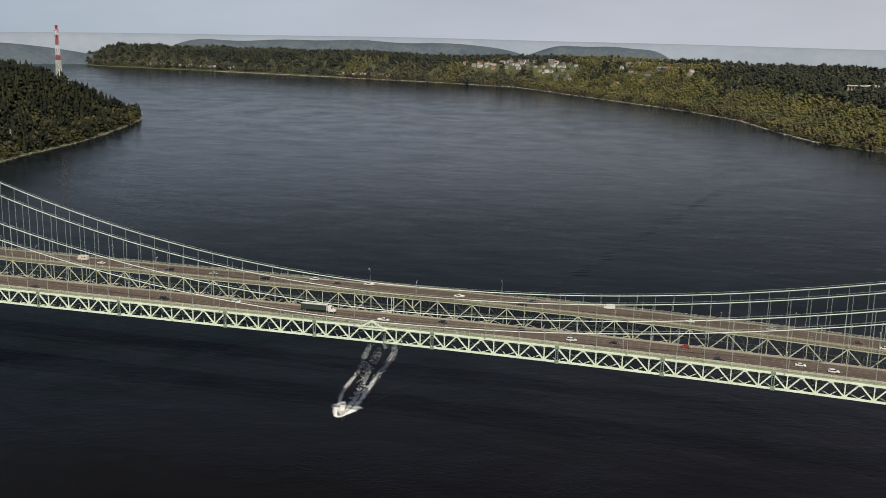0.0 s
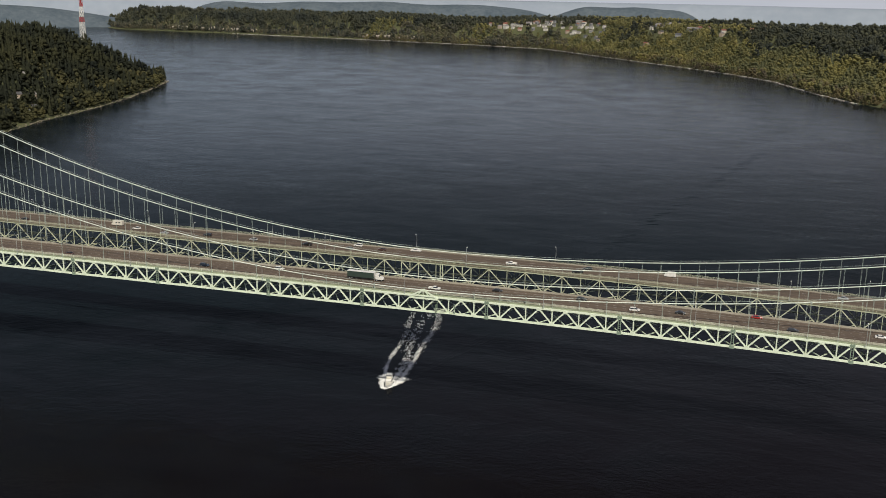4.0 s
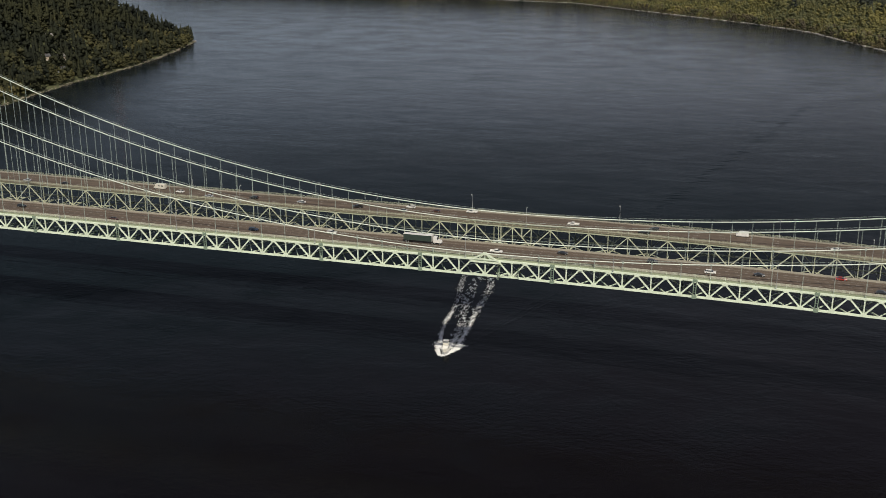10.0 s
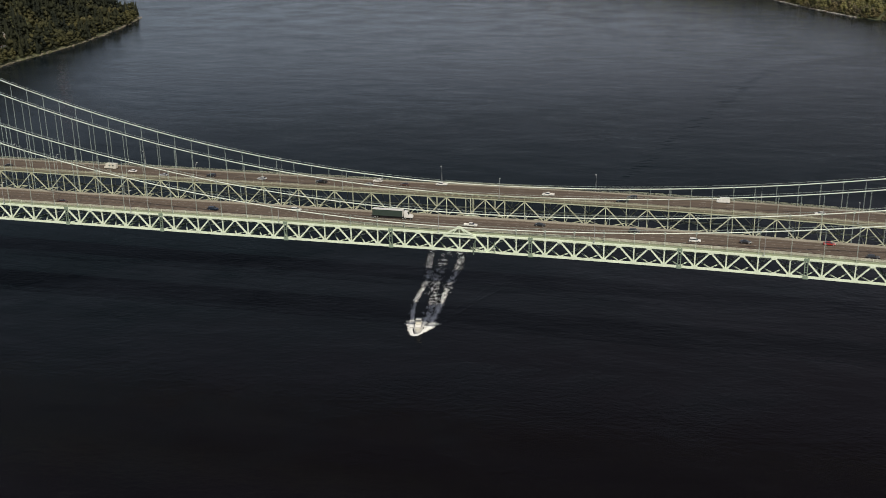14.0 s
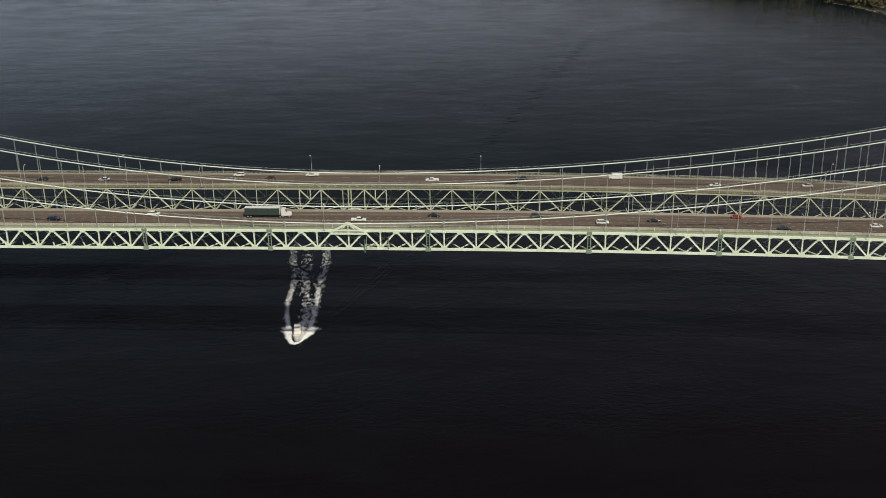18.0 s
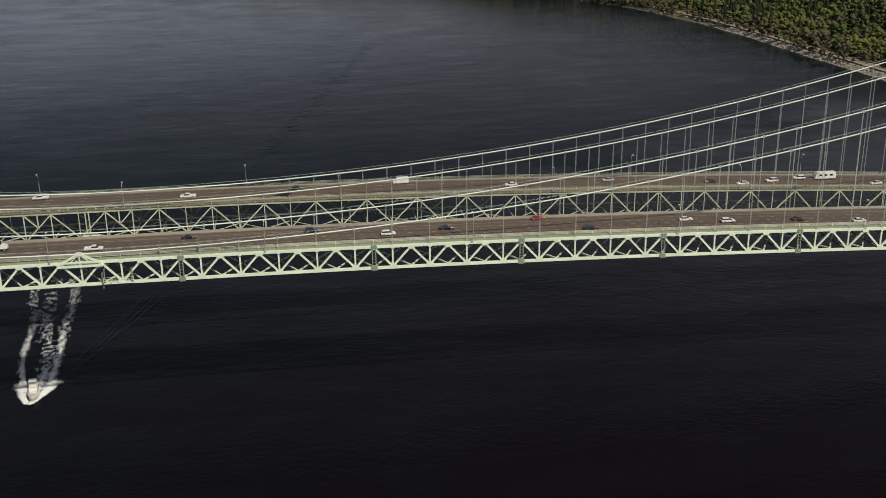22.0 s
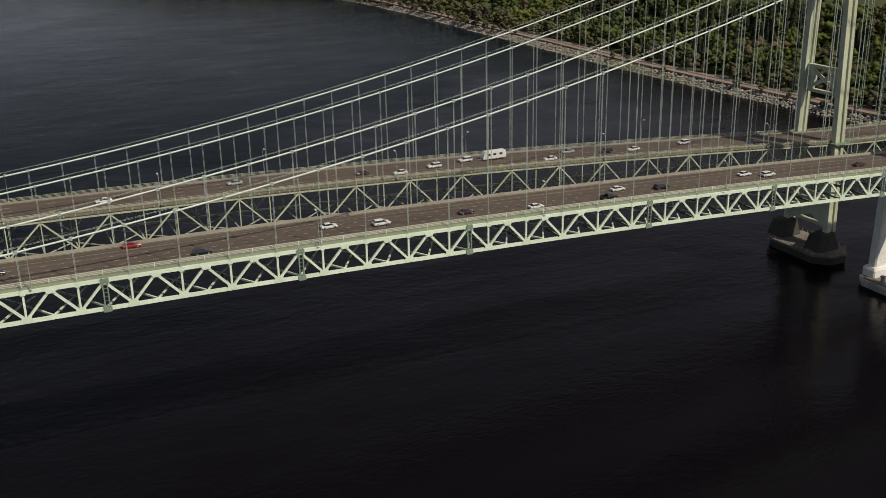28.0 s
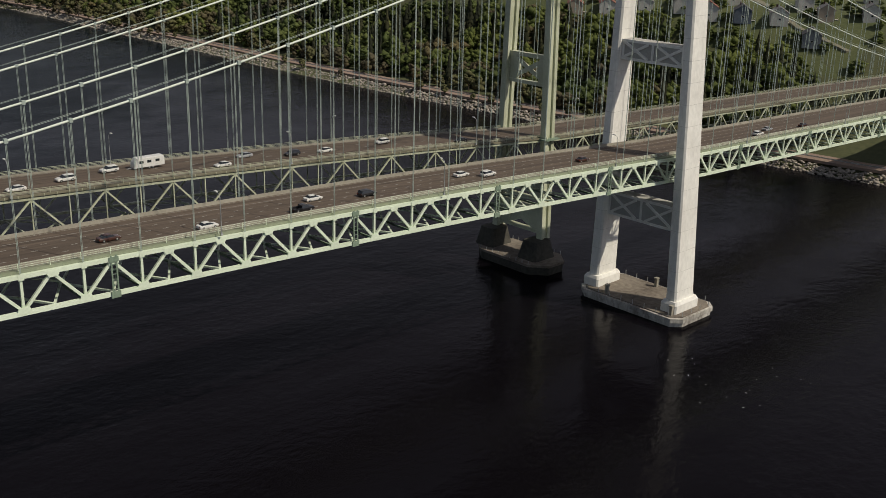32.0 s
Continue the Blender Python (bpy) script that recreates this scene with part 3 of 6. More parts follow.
for k in range(260):
    u = prng.random()
    sx, sy = 330 - 990 * u + prng.uniform(-60, 60), 2330 + 330 * u + prng.uniform(-60, 520) * (1 - 0.5 * u)
    sd = float(shore_distance(EAST, np.array([sx]), np.array([sy]))[0])
    if 110 < sd < 620 and len(SITES) < 70 and math.sin(sx / 90 + 1.0) > -0.45 and all((sx - a) ** 2 + (sy - b) ** 2 > 20 ** 2 for a, b in SITES):
        SITES.append((sx, sy))


# A close-built slope of homes over the water.
TOWN = []
for k in range(900):
    sx, sy = prng.uniform(-600, -270), prng.uniform(2380, 2950)
    sd = float(shore_distance(EAST, np.array([sx]), np.array([sy]))[0])
    if 112 < sd < 190 and len(TOWN) < 36 and all((sx - a) ** 2 + (sy - b) ** 2 > 16 ** 2 for a, b in TOWN):
        TOWN.append((sx, sy))


def open_ground(x, y):
    free = np.ones(x.shape, bool)
    free &= ~((np.abs(x - 440) < 40) & (y > 1845) & (y < 1915))
    for sx, sy in TOWN:
        free &= np.hypot(x - sx + 4, y - sy + 10) > 17
    for sx, sy in SITES:
        free &= np.hypot(x - sx, y - sy) > 15
        free &= np.hypot(x - sx + 2, y - sy + 24) > 15
    return free


# Close to the eastern shore.
x, y, z, d = scatter(575, 1400, -450, 1250, 9.6, east_height, lambda x, y, d: (d > 31) & (d < 420) & (~clearing(x, y) | (rng.uniform(size=x.shape) < 0.16) & (np.abs(y - 22) > 66)))
w, h = rng.uniform(14, 23, len(x)), rng.uniform(10, 19, len(x))
low = 1 - 0.5 * smooth((x - 732 + 0.15 * np.maximum(0, y - 230) + 0.6 * np.maximum(0, 130 - y)) / 30) * ((y > 60) & (y < 490))
w, h = w * np.sqrt(low), h * low
kind = rng.uniform(size=len(x)) + 0.25 * wobble(x, y, 60)
b = (kind > 0.22) | (low < 0.8)
rows = np.stack([x, y, z - 2.0, w, h], 1)
front = (y > -150) & (y < 720) & (d < 250)
wood("broadleaf_woods", rows[b & front & (kind < 0.86)], BROAD_NEAR, M["spring_near"], "spring-green broadleaf trees crowding the hillside")
wood("further_broadleaf_woods", rows[b & ~front & (kind < 0.86)], BROAD_FAR, M["spring_near"], "spring-green broadleaf trees further along the hillside")
wood("budding_woods", rows[b & (kind >= 0.86)], BROAD_NEAR, M["bare"], "grey-brown budding trees on the hillside")
rows[:, 3:] = np.stack([rng.uniform(14, 20, len(x)), rng.uniform(18, 30, len(x)) * low], 1)
wood("conifer_woods", rows[~b], CONE_NEAR, M["conifer"], "dark conifers among the hillside trees")
# Further up the shore.
x, y, z, d = scatter(-1050, 1000, 1150, 3200, 13.0, east_height, lambda x, y, d: (d > 0.5) & (d < 340) & (rng.uniform(size=x.shape) < 0.97) & open_ground(x, y))
w, h = rng.uniform(12, 20, len(x)), rng.uniform(11, 19, len(x))
kind = 0.30 + 0.38 * rng.uniform(size=len(x)) + 0.30 * wobble(x, y, 75) + 0.55 * smooth((d - 135) / 60) * (0.35 + 0.65 * smooth((x - 60) / 160)) + 0.5 * smooth((-x - 250) / 250)
rows = np.stack([x, y, z - 2.0, w, h], 1)
b = kind < 0.82
bare = (d < 40) & (rng.uniform(size=len(x)) < 0.45)
wood("spring_woods", rows[b & ~bare], BROAD_FAR, M["spring"], "yellow-green spring woods along the far shore")
wood("shore_brush", rows[b & bare], BROAD_FAR, M["bare"], "grey-brown budding brush at the waterline")
rows[:, 3:] = np.stack([rng.uniform(15, 24, len(x)), rng.uniform(13, 23, len(x))], 1)
ex, ey, ez, ed = scatter(-1050, 700, 1150, 2850, 8.0, east_height, lambda x, y, d: (d > -1) & (d < 10))
wood("waterline_brush", np.stack([ex, ey, ez - 1.0, rng.uniform(7, 12, len(ex)), rng.uniform(5, 9, len(ex))], 1), BROAD_FAR, M["bare"], "grey-brown brush leaning over the waterline")
slope = (d < 120) & (x < 60) & (rng.uniform(size=len(x)) < 0.7)
wood("bank_woods", rows[~b & slope], BROAD_FAR, M["bank"], "grey-brown budding woods on the far bank, lightened for haze")
wood("plateau_conifers", rows[~b & ~slope], CONE_FAR + BROAD_FAR, M["hazed_conifer"], "haze-lightened conifers along the far plateau")
x, y, z, d = scatter(-900, 2900, 1350, 3250, 27.0, east_height, lambda x, y, d: (d > 335) & (x < 2000))
rows = np.stack([x, y, z - 2.0, rng.uniform(18, 30, len(x)), rng.uniform(12, 26, len(x))], 1)
wood("plateau_trees", rows, CONE_FAR + BROAD_FAR, M["hazed_conifer"], "haze-lightened trees dotted over the far plateau")
x, y, z, d = scatter(-2330, -1050, 2600, 3300, 12.0, east_height, lambda x, y, d: (d > 5) & (d < 260))
rows = np.stack([x, y, z - 2.0, rng.uniform(18, 28, len(x)), rng.uniform(15, 26, len(x))], 1)
b = (rng.uniform(size=len(x)) < 0.55) & (d < 75)
wood("far_point_conifers", rows[~b], CONE_FAR + BROAD_FAR[:2], M["hazed_conifer"], "haze-lightened conifers on the far point")
rows[:, 3:] *= 0.7
wood("far_point_brush", rows[b], BROAD_FAR, M["bank"], "grey-green brush below the far bluffs, lightened for haze")
# The western headland.
COVE = [(-920, 898), (-880, 868), (-853, 832), (-882, 836)]


def cove_ground(x, y):
    free = np.ones(x.shape, bool)
    for sx, sy in COVE:
        free &= np.hypot(x - sx, y - sy) > 9.5
        free &= np.hypot(x - sx - 9, y - sy + 8) > 8
    return free


x, y, z, d = scatter(-1560, -650, 300, 1390, 10.5, west_height, lambda x, y, d: (d > 4) & (d < 420) & cove_ground(x, y))
kind = 0.25 + 0.45 * rng.uniform(size=len(x)) + 0.35 * wobble(x, y, 45) + 0.6 * smooth((d - 25) / 110)
low = kind < 0.62
spire = ~low & (rng.uniform(size=len(x)) < 0.6)
rows = np.stack([x, y, z - 1.5, rng.uniform(13, 22, len(x)), rng.uniform(11, 19, len(x))], 1)
wood("headland_broadleaf", rows[low], BROAD_FAR, M["headland"], "green broadleaf trees low on the headland")
rows[:, 3:] = np.stack([rng.uniform(15, 26, len(x)), rng.uniform(17, 27, len(x))], 1)
wood("headland_dark_woods", rows[~low & ~spire & (d < 330)], BROAD_FAR, M["conifer"], "dark crowded crowns covering the headland")
rows[:, 3:] = np.stack([rng.uniform(20, 30, len(x)), rng.uniform(20, 34, len(x))], 1)
wood("headland_conifers", rows[spire], CONE_NEAR, M["conifer"], "tall dark conifers rising from the headland")

# ---- the two bridges ----
PANEL = 12.192
NEW_Y, NEW_LOW, NEW_DEPTH, ROAD = 11.6, 57.4, 7.24, 65.8
NEW_FAR = 8.8
TOWER_X = 428.0
OLD_Y, OLD_SHIFT, OLD_PANEL, OLD_DEPTH = 53.2, -10.4, 18.914, 10.06
OLD_HALF = 9.1
EAST_END, WEST_END = 64, -36


def grade(x, bend):
    """How far a deck lies below its crest: a vertical curve over the main span, then a straight fall."""
    return bend * x * x if x < 440 else bend * 440 ** 2 + 0.035 * (x - 440)


def dip(x):
    return grade(x, 7.2e-5) if x > 0 else -0.8e-5 * min(-x, 300) ** 2


def road_at(x):
    return ROAD - dip(x)


def old_top(x):
    return 64.6 - (grade(x, 9.6e-5) if x > 0 else -1.5e-5 * min(-x, 300) ** 2)


def new_cable(x):
    return 67.6 + (4.0e-4 if x > 0 else 5.6e-4) * x * x if abs(x) <= TOWER_X else side_cable(abs(x) - TOWER_X, 67.6 + (4.0e-4 if x > 0 else 5.6e-4) * TOWER_X ** 2)


def old_cable(x):
    return 66.4 + (4.0e-4 if x > 0 else 6.0e-4) * x * x if abs(x) <= TOWER_X else side_cable(abs(x) - TOWER_X, 66.4 + (4.0e-4 if x > 0 else 6.0e-4) * TOWER_X ** 2)


def side_cable(d, top):
    return max(42.0, top - 0.36 * d + 2.2e-4 * d * d)


new_bridge = thing("suspension_bridge", "pale green steel truss suspension bridge with a four-lane road", "bridge", "parallel bridges")
NXS = [-450 + 12 * k for k in range(104)]


def new_strip(y0, y1, low, high, top0=None, top1=None):
    """A long bar that follows the road's curve; low and high are heights over the road."""
    a, b = y0 if top0 is None else top0, y1 if top1 is None else top1
    return Mesh().loft([[(x, y0, road_at(x) + low), (x, y1, road_at(x) + low), (x, b, road_at(x) + high), (x, a, road_at(x) + high)] for x in NXS])


deck = part("deck", new_strip(-11.15, 9.3, -0.70, -0.32), M["walk"], new_bridge)
part("roadway", new_strip(-9.5, 8.25, -0.32, 0.0), M["road"], deck, "worn brown-grey concrete roadway")
part("walkway", new_strip(-11.1, -10.0, -0.32, -0.2), M["footway"], deck, "dull green footway along the edge")
for yb in (-9.75, 8.5):
    part("barrier", new_strip(yb - 0.22, yb + 0.22, -0.31, 0.85, yb - 0.1, yb + 0.1), M["barrier"], deck, "pale concrete traffic barrier")
part("fascia", new_strip(-11.3, -11.16, -0.68, -0.15), M["footway"], deck, "dull green edge plate of the footway")
part("fascia", new_strip(9.31, 9.42, -1.3, -0.1), M["green"], deck, "pale green edge girder")
m = Mesh()
for z in (0.38, 0.78, 1.18):
    q = new_strip(-11.075, -11.025, z - 0.025, z + 0.025)
    m.add(q.v, q.f)
rail = part("railing", m, M["green"], deck, "thin green footway railing")
post = Mesh().box(-0.06, 0.06, -0.06, 0.06, -0.31, 1.25).data("railing_post", M["green"])
for k in range(-44, 120):
    part("railing_post", post, None, rail, at=(k * PANEL / 2, -11.05, road_at(k * PANEL / 2)))
for yl, dash in ((-5.5, True), (-2.1, True), (1.3, True), (4.6, False), (7.7, False), (-8.6, False)):
    if dash:
        dash_mesh = Mesh().box(0, 1.5, yl - 0.09, yl + 0.09, 0.0, 0.03).data("lane_dash", M["lane"])
        for k in range(-66, 130):
            x = k * PANEL / 3 + yl
            part("lane_dash", dash_mesh, None, deck, "worn white lane dash", at=(x, 0, road_at(x + 0.75) - 0.012))
    else:
        part("lane_marking", new_strip(yl - 0.07, yl + 0.07, 0.0, 0.012), M["lane"], deck, "worn white lane line")

LOW, TOP = NEW_LOW, NEW_LOW + NEW_DEPTH
for side, y in ((-1, -NEW_Y), (1, NEW_FAR)):
    m = new_strip(y - 0.42, y + 0.42, LOW - 0.45 - ROAD, LOW + 0.40 - ROAD)
    truss = part("bottom_chord", m, M["green"], new_bridge, "pale green box chord of the truss")
    top = part("top_chord", new_strip(y - 0.42, y + 0.42, TOP - 0.42 - ROAD, TOP + 0.42 - ROAD), M["green"], new_bridge, "pale green box chord of the truss")
    if side < 0:
        rising = Mesh().beam((0, y, LOW + 0.3), (PANEL / 2, y, TOP - 0.3), 0.5, 0.62).data("diagonal", M["green"])
        falling = Mesh().beam((0, y, LOW + 0.3), (-PANEL / 2, y, TOP - 0.3), 0.5, 0.62).data("diagonal", M["green"])
        upright = Mesh().box(-0.26, 0.26, y - 0.24, y + 0.24, LOW + 0.4, TOP - 0.42).box(-0.55, 0.55, y - 0.5, y - 0.43, TOP - 0.7, TOP + 0.55).data("post", M["green"])
        gusset_low = Mesh().add([(-1.6, y - 0.46, LOW - 0.2), (1.6, y - 0.46, LOW - 0.2), (1.0, y - 0.46, LOW + 1.3), (-1.0, y - 0.46, LOW + 1.3)] + [(-1.6, y - 0.43, LOW - 0.2), (1.6, y - 0.43, LOW - 0.2), (1.0, y - 0.43, LOW + 1.3), (-1.0, y - 0.43, LOW + 1.3)],
                                [(0, 1, 2, 3), (7, 6, 5, 4), (0, 4, 5, 1), (1, 5, 6, 2), (2, 6, 7, 3), (3, 7, 4, 0)]).data("gusset", M["green"])
        gusset_top = Mesh().add([(-0.9, y - 0.46, TOP - 1.1), (0.9, y - 0.46, TOP - 1.1), (1.5, y - 0.46, TOP + 0.2), (-1.5, y - 0.46, TOP + 0.2)] + [(-0.9, y - 0.43, TOP - 1.1), (0.9, y - 0.43, TOP - 1.1), (1.5, y - 0.43, TOP + 0.2), (-1.5, y - 0.43, TOP + 0.2)],
                                [(0, 1, 2, 3), (7, 6, 5, 4), (0, 4, 5, 1), (1, 5, 6, 2), (2, 6, 7, 3), (3, 7, 4, 0)]).data("gusset", M["green"])
        for k in range(-26, 52):
            part("diagonal", rising, None, truss, at=(k * PANEL, 0, -dip(k * PANEL)))
            part("diagonal", falling, None, truss, at=(k * PANEL, 0, -dip(k * PANEL)))
            part("post", upright, None, truss, at=(k * PANEL, 0, -dip(k * PANEL)))
            part("gusset", gusset_low, None, truss, at=(k * PANEL, 0, -dip(k * PANEL)))
            part("gusset", gusset_top, None, top, at=((k + 0.5) * PANEL, 0, -dip((k + 0.5) * PANEL)))
    rest = Mesh()
    for k in range(WEST_END, EAST_END):
        if side < 0 and -26 <= k < 52:
            continue
        x = k * PANEL
        e = dip(x)
        rest.beam((x, y, LOW - e), (x + PANEL / 2, y, TOP - e), 0.5, 0.6).beam((x, y, LOW - e), (x - PANEL / 2, y, TOP - e), 0.5, 0.6)
        rest.box(x - 0.25, x + 0.25, y - 0.24, y + 0.24, LOW + 0.4 - e, TOP - 0.42 - e)
    tagged(part("truss_web", rest, M["green"], truss), kind="stuff")
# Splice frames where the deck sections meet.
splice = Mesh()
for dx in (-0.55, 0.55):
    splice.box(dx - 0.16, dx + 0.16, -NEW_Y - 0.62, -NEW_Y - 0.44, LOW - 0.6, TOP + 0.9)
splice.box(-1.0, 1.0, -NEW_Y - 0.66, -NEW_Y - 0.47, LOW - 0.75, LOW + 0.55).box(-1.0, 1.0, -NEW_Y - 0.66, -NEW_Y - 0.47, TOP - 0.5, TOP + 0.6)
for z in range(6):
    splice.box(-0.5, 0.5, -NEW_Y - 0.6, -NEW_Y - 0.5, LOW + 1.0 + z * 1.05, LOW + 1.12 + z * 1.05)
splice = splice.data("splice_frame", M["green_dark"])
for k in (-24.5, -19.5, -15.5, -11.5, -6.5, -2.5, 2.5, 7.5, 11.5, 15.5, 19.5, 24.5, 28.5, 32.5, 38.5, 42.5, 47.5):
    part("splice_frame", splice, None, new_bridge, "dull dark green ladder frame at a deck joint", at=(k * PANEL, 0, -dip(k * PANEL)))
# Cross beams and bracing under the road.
# Floor beams and cross frames take the darker green: deck shade as colour.
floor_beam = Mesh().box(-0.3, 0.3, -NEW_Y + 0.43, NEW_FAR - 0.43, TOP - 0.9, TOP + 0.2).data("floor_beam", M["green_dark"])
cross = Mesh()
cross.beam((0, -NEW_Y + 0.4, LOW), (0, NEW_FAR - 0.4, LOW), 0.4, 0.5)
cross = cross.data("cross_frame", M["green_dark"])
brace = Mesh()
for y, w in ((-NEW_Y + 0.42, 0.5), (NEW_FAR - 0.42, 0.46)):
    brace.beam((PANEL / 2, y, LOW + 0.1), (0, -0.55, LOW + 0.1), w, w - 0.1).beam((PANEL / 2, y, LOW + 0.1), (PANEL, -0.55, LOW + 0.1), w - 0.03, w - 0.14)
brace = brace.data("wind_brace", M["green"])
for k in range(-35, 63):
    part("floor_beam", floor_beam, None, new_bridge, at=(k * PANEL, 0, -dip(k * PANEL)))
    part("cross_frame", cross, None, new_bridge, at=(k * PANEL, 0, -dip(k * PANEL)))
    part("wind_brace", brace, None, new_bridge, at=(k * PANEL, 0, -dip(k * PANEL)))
# Cables.


def cable_run(shape, y, x0, x1, step, r):
    return [(x0 + (x1 - x0) * k / step, y, shape(x0 + (x1 - x0) * k / step)) for k in range(step + 1)], r


for y in (-NEW_Y - 0.3, NEW_FAR + 0.2):
    pts, r = cable_run(new_cable, y, -TOWER_X, 770, 200, 0.23)
    cable = part("main_cable", Mesh().tube(pts, r, 10), M["cable"], new_bridge, "pale wrapped main cable", True)
    m = Mesh()
    for s in (-0.35, 0.35):
        m.tube([(x, yy + s, z + 1.15) for x, yy, z in pts], 0.035, 4)
    part("hand_line", m, M["hanger"], cable, "thin hand lines above the cable")
    for k in range(-34, 62):
        x = k * PANEL
        if k == 35 or new_cable(x) - road_at(x) < 2.0:
            continue
        m = Mesh()
        for s in (-0.11, 0.11):
            m.beam((s, y, road_at(x) - 0.8), (s, y, new_cable(x)), 0.085, 0.085)
        m.box(-0.35, 0.35, y - 0.38, y + 0.38, new_cable(x) - 0.38, new_cable(x) + 0.42)
        part("hanger", m, M["hanger"], cable, at=(x, 0, 0))
# Cable tie in the middle of the span.
m = Mesh()
y = -NEW_Y - 0.85
for s in (-1, 1):
    m.beam((s * 6.6, y, TOP - 0.3), (0, y, TOP + 3.2), 0.42, 0.75)
    m.beam((s * 3.2, y, TOP + 0.1), (s * 0.6, y, TOP + 2.6), 0.3, 0.35)
m.beam((-6.9, y, TOP - 0.9), (6.9, y, TOP - 0.9), 0.5, 0.7).beam((-6.2, y, TOP + 0.35), (6.2, y, TOP + 0.35), 0.45, 0.5).box(-0.9, 0.9, y - 0.4, y + 0.4, TOP + 2.5, TOP + 3.6).beam((0, y, TOP - 0.6), (0, y, TOP + 2.8), 0.35, 0.35)
part("cable_tie", m, M["green"], new_bridge, "bright green triangular cable tie at midspan")
m = Mesh()
y2 = NEW_FAR + 0.7
for s in (-1, 1):
    m.beam((s * 6.6, y2, TOP - 0.3), (0, y2, TOP + 2.6), 0.42, 0.7)
m.beam((-6.9, y2, TOP - 0.3), (6.9, y2, TOP - 0.3), 0.5, 0.6)
part("cable_tie", m, M["green"], new_bridge, "bright green triangular cable tie at midspan")

# ---- the older bridge behind ----
old_bridge = thing("suspension_bridge", "older weathered green steel truss suspension bridge", "bridge", "parallel bridges")
XS = [(-450 + 12 * k) for k in range(105)]


def old_slab(y0, y1, low, high, name, mat, parent, label=""):
    m = Mesh()
    m.loft([[(x, y0, old_top(x) + low), (x, y1, old_top(x) + low), (x, y1, old_top(x) + high), (x, y0, old_top(x) + high)] for x in XS])
    return part(name, m, mat, parent, label)


OY0, OY1 = OLD_Y - OLD_HALF, OLD_Y + OLD_HALF
deck = old_slab(OY0 - 0.6, OY1 + 1.0, 0.55, 1.1, "deck", M["walk"], old_bridge)
old_slab(OY0 + 0.9, OY1 - 0.9, 1.1, 1.35, "roadway", M["road"], deck, "worn brown-grey concrete roadway")
for yb in (OY0 + 0.5, OY1 - 0.5):
    old_slab(yb - 0.15, yb + 0.15, 1.1, 1.85, "barrier", M["barrier"], deck, "pale concrete traffic barrier")
for yb in (OY0 - 0.5, OY1 + 0.9):
    m = Mesh()
    for a, b in zip(XS, XS[1:]):
        for dz in (0.65, 1.0, 1.35):
            m.beam((a, yb, old_top(a) + 1.1 + dz), (b, yb, old_top(b) + 1.1 + dz), 0.06, 0.08)
    rail = part("railing", m, M["green_old"], deck, "thin green footway railing")
    post = Mesh().box(-0.08, 0.08, -0.08, 0.08, 0, 1.45).data("railing_post", M["green_old"])
    if yb < OLD_Y:
        for k in range(-45, 112):
            x = OLD_SHIFT + k * OLD_PANEL / 4
            part("railing_post", post, None, rail, at=(x, yb, old_top(x) + 1.08))
for j, yl in enumerate((OY0 + 1.4, OLD_Y - 3.9, OLD_Y, OLD_Y + 3.9, OY1 - 1.4)):
    m = Mesh()
    if j in (1, 2, 3):
        dash_mesh = Mesh().box(0, 3.0, yl - 0.09, yl + 0.09, -0.02, 0.03).data("lane_dash", M["lane"])
        for k in range(-27, 53):
            part("lane_dash", dash_mesh, None, deck, "worn white lane dash", at=(k * PANEL, 0, old_top(k * PANEL + 1.5) + 1.35))
    else:
        old_slab(yl - 0.07, yl + 0.07, 1.352, 1.358, "lane_marking", M["lane"], deck, "worn white lane line")
# Brackets that carry the footway, in a close row below the edge.
bracket = Mesh().add([(-0.1, OY0 - 0.75, 1.1), (0.1, OY0 - 0.75, 1.1), (0.1, OY0 - 0.61, 1.1), (-0.1, OY0 - 0.61, 1.1), (-0.1, OY0 - 0.7, 0.45), (0.1, OY0 - 0.7, 0.45), (0.1, OY0 - 0.61, 0.45), (-0.1, OY0 - 0.61, 0.45)],
                     [(0, 1, 2, 3), (7, 6, 5, 4), (4, 5, 1, 0), (5, 6, 2, 1), (6, 7, 3, 2), (7, 4, 0, 3)]).data("bracket", M["green_old"])
for k in range(-60, 130):
    x = OLD_SHIFT + k * OLD_PANEL / 6
    part("bracket", bracket, None, deck, at=(x, 0, old_top(x)))
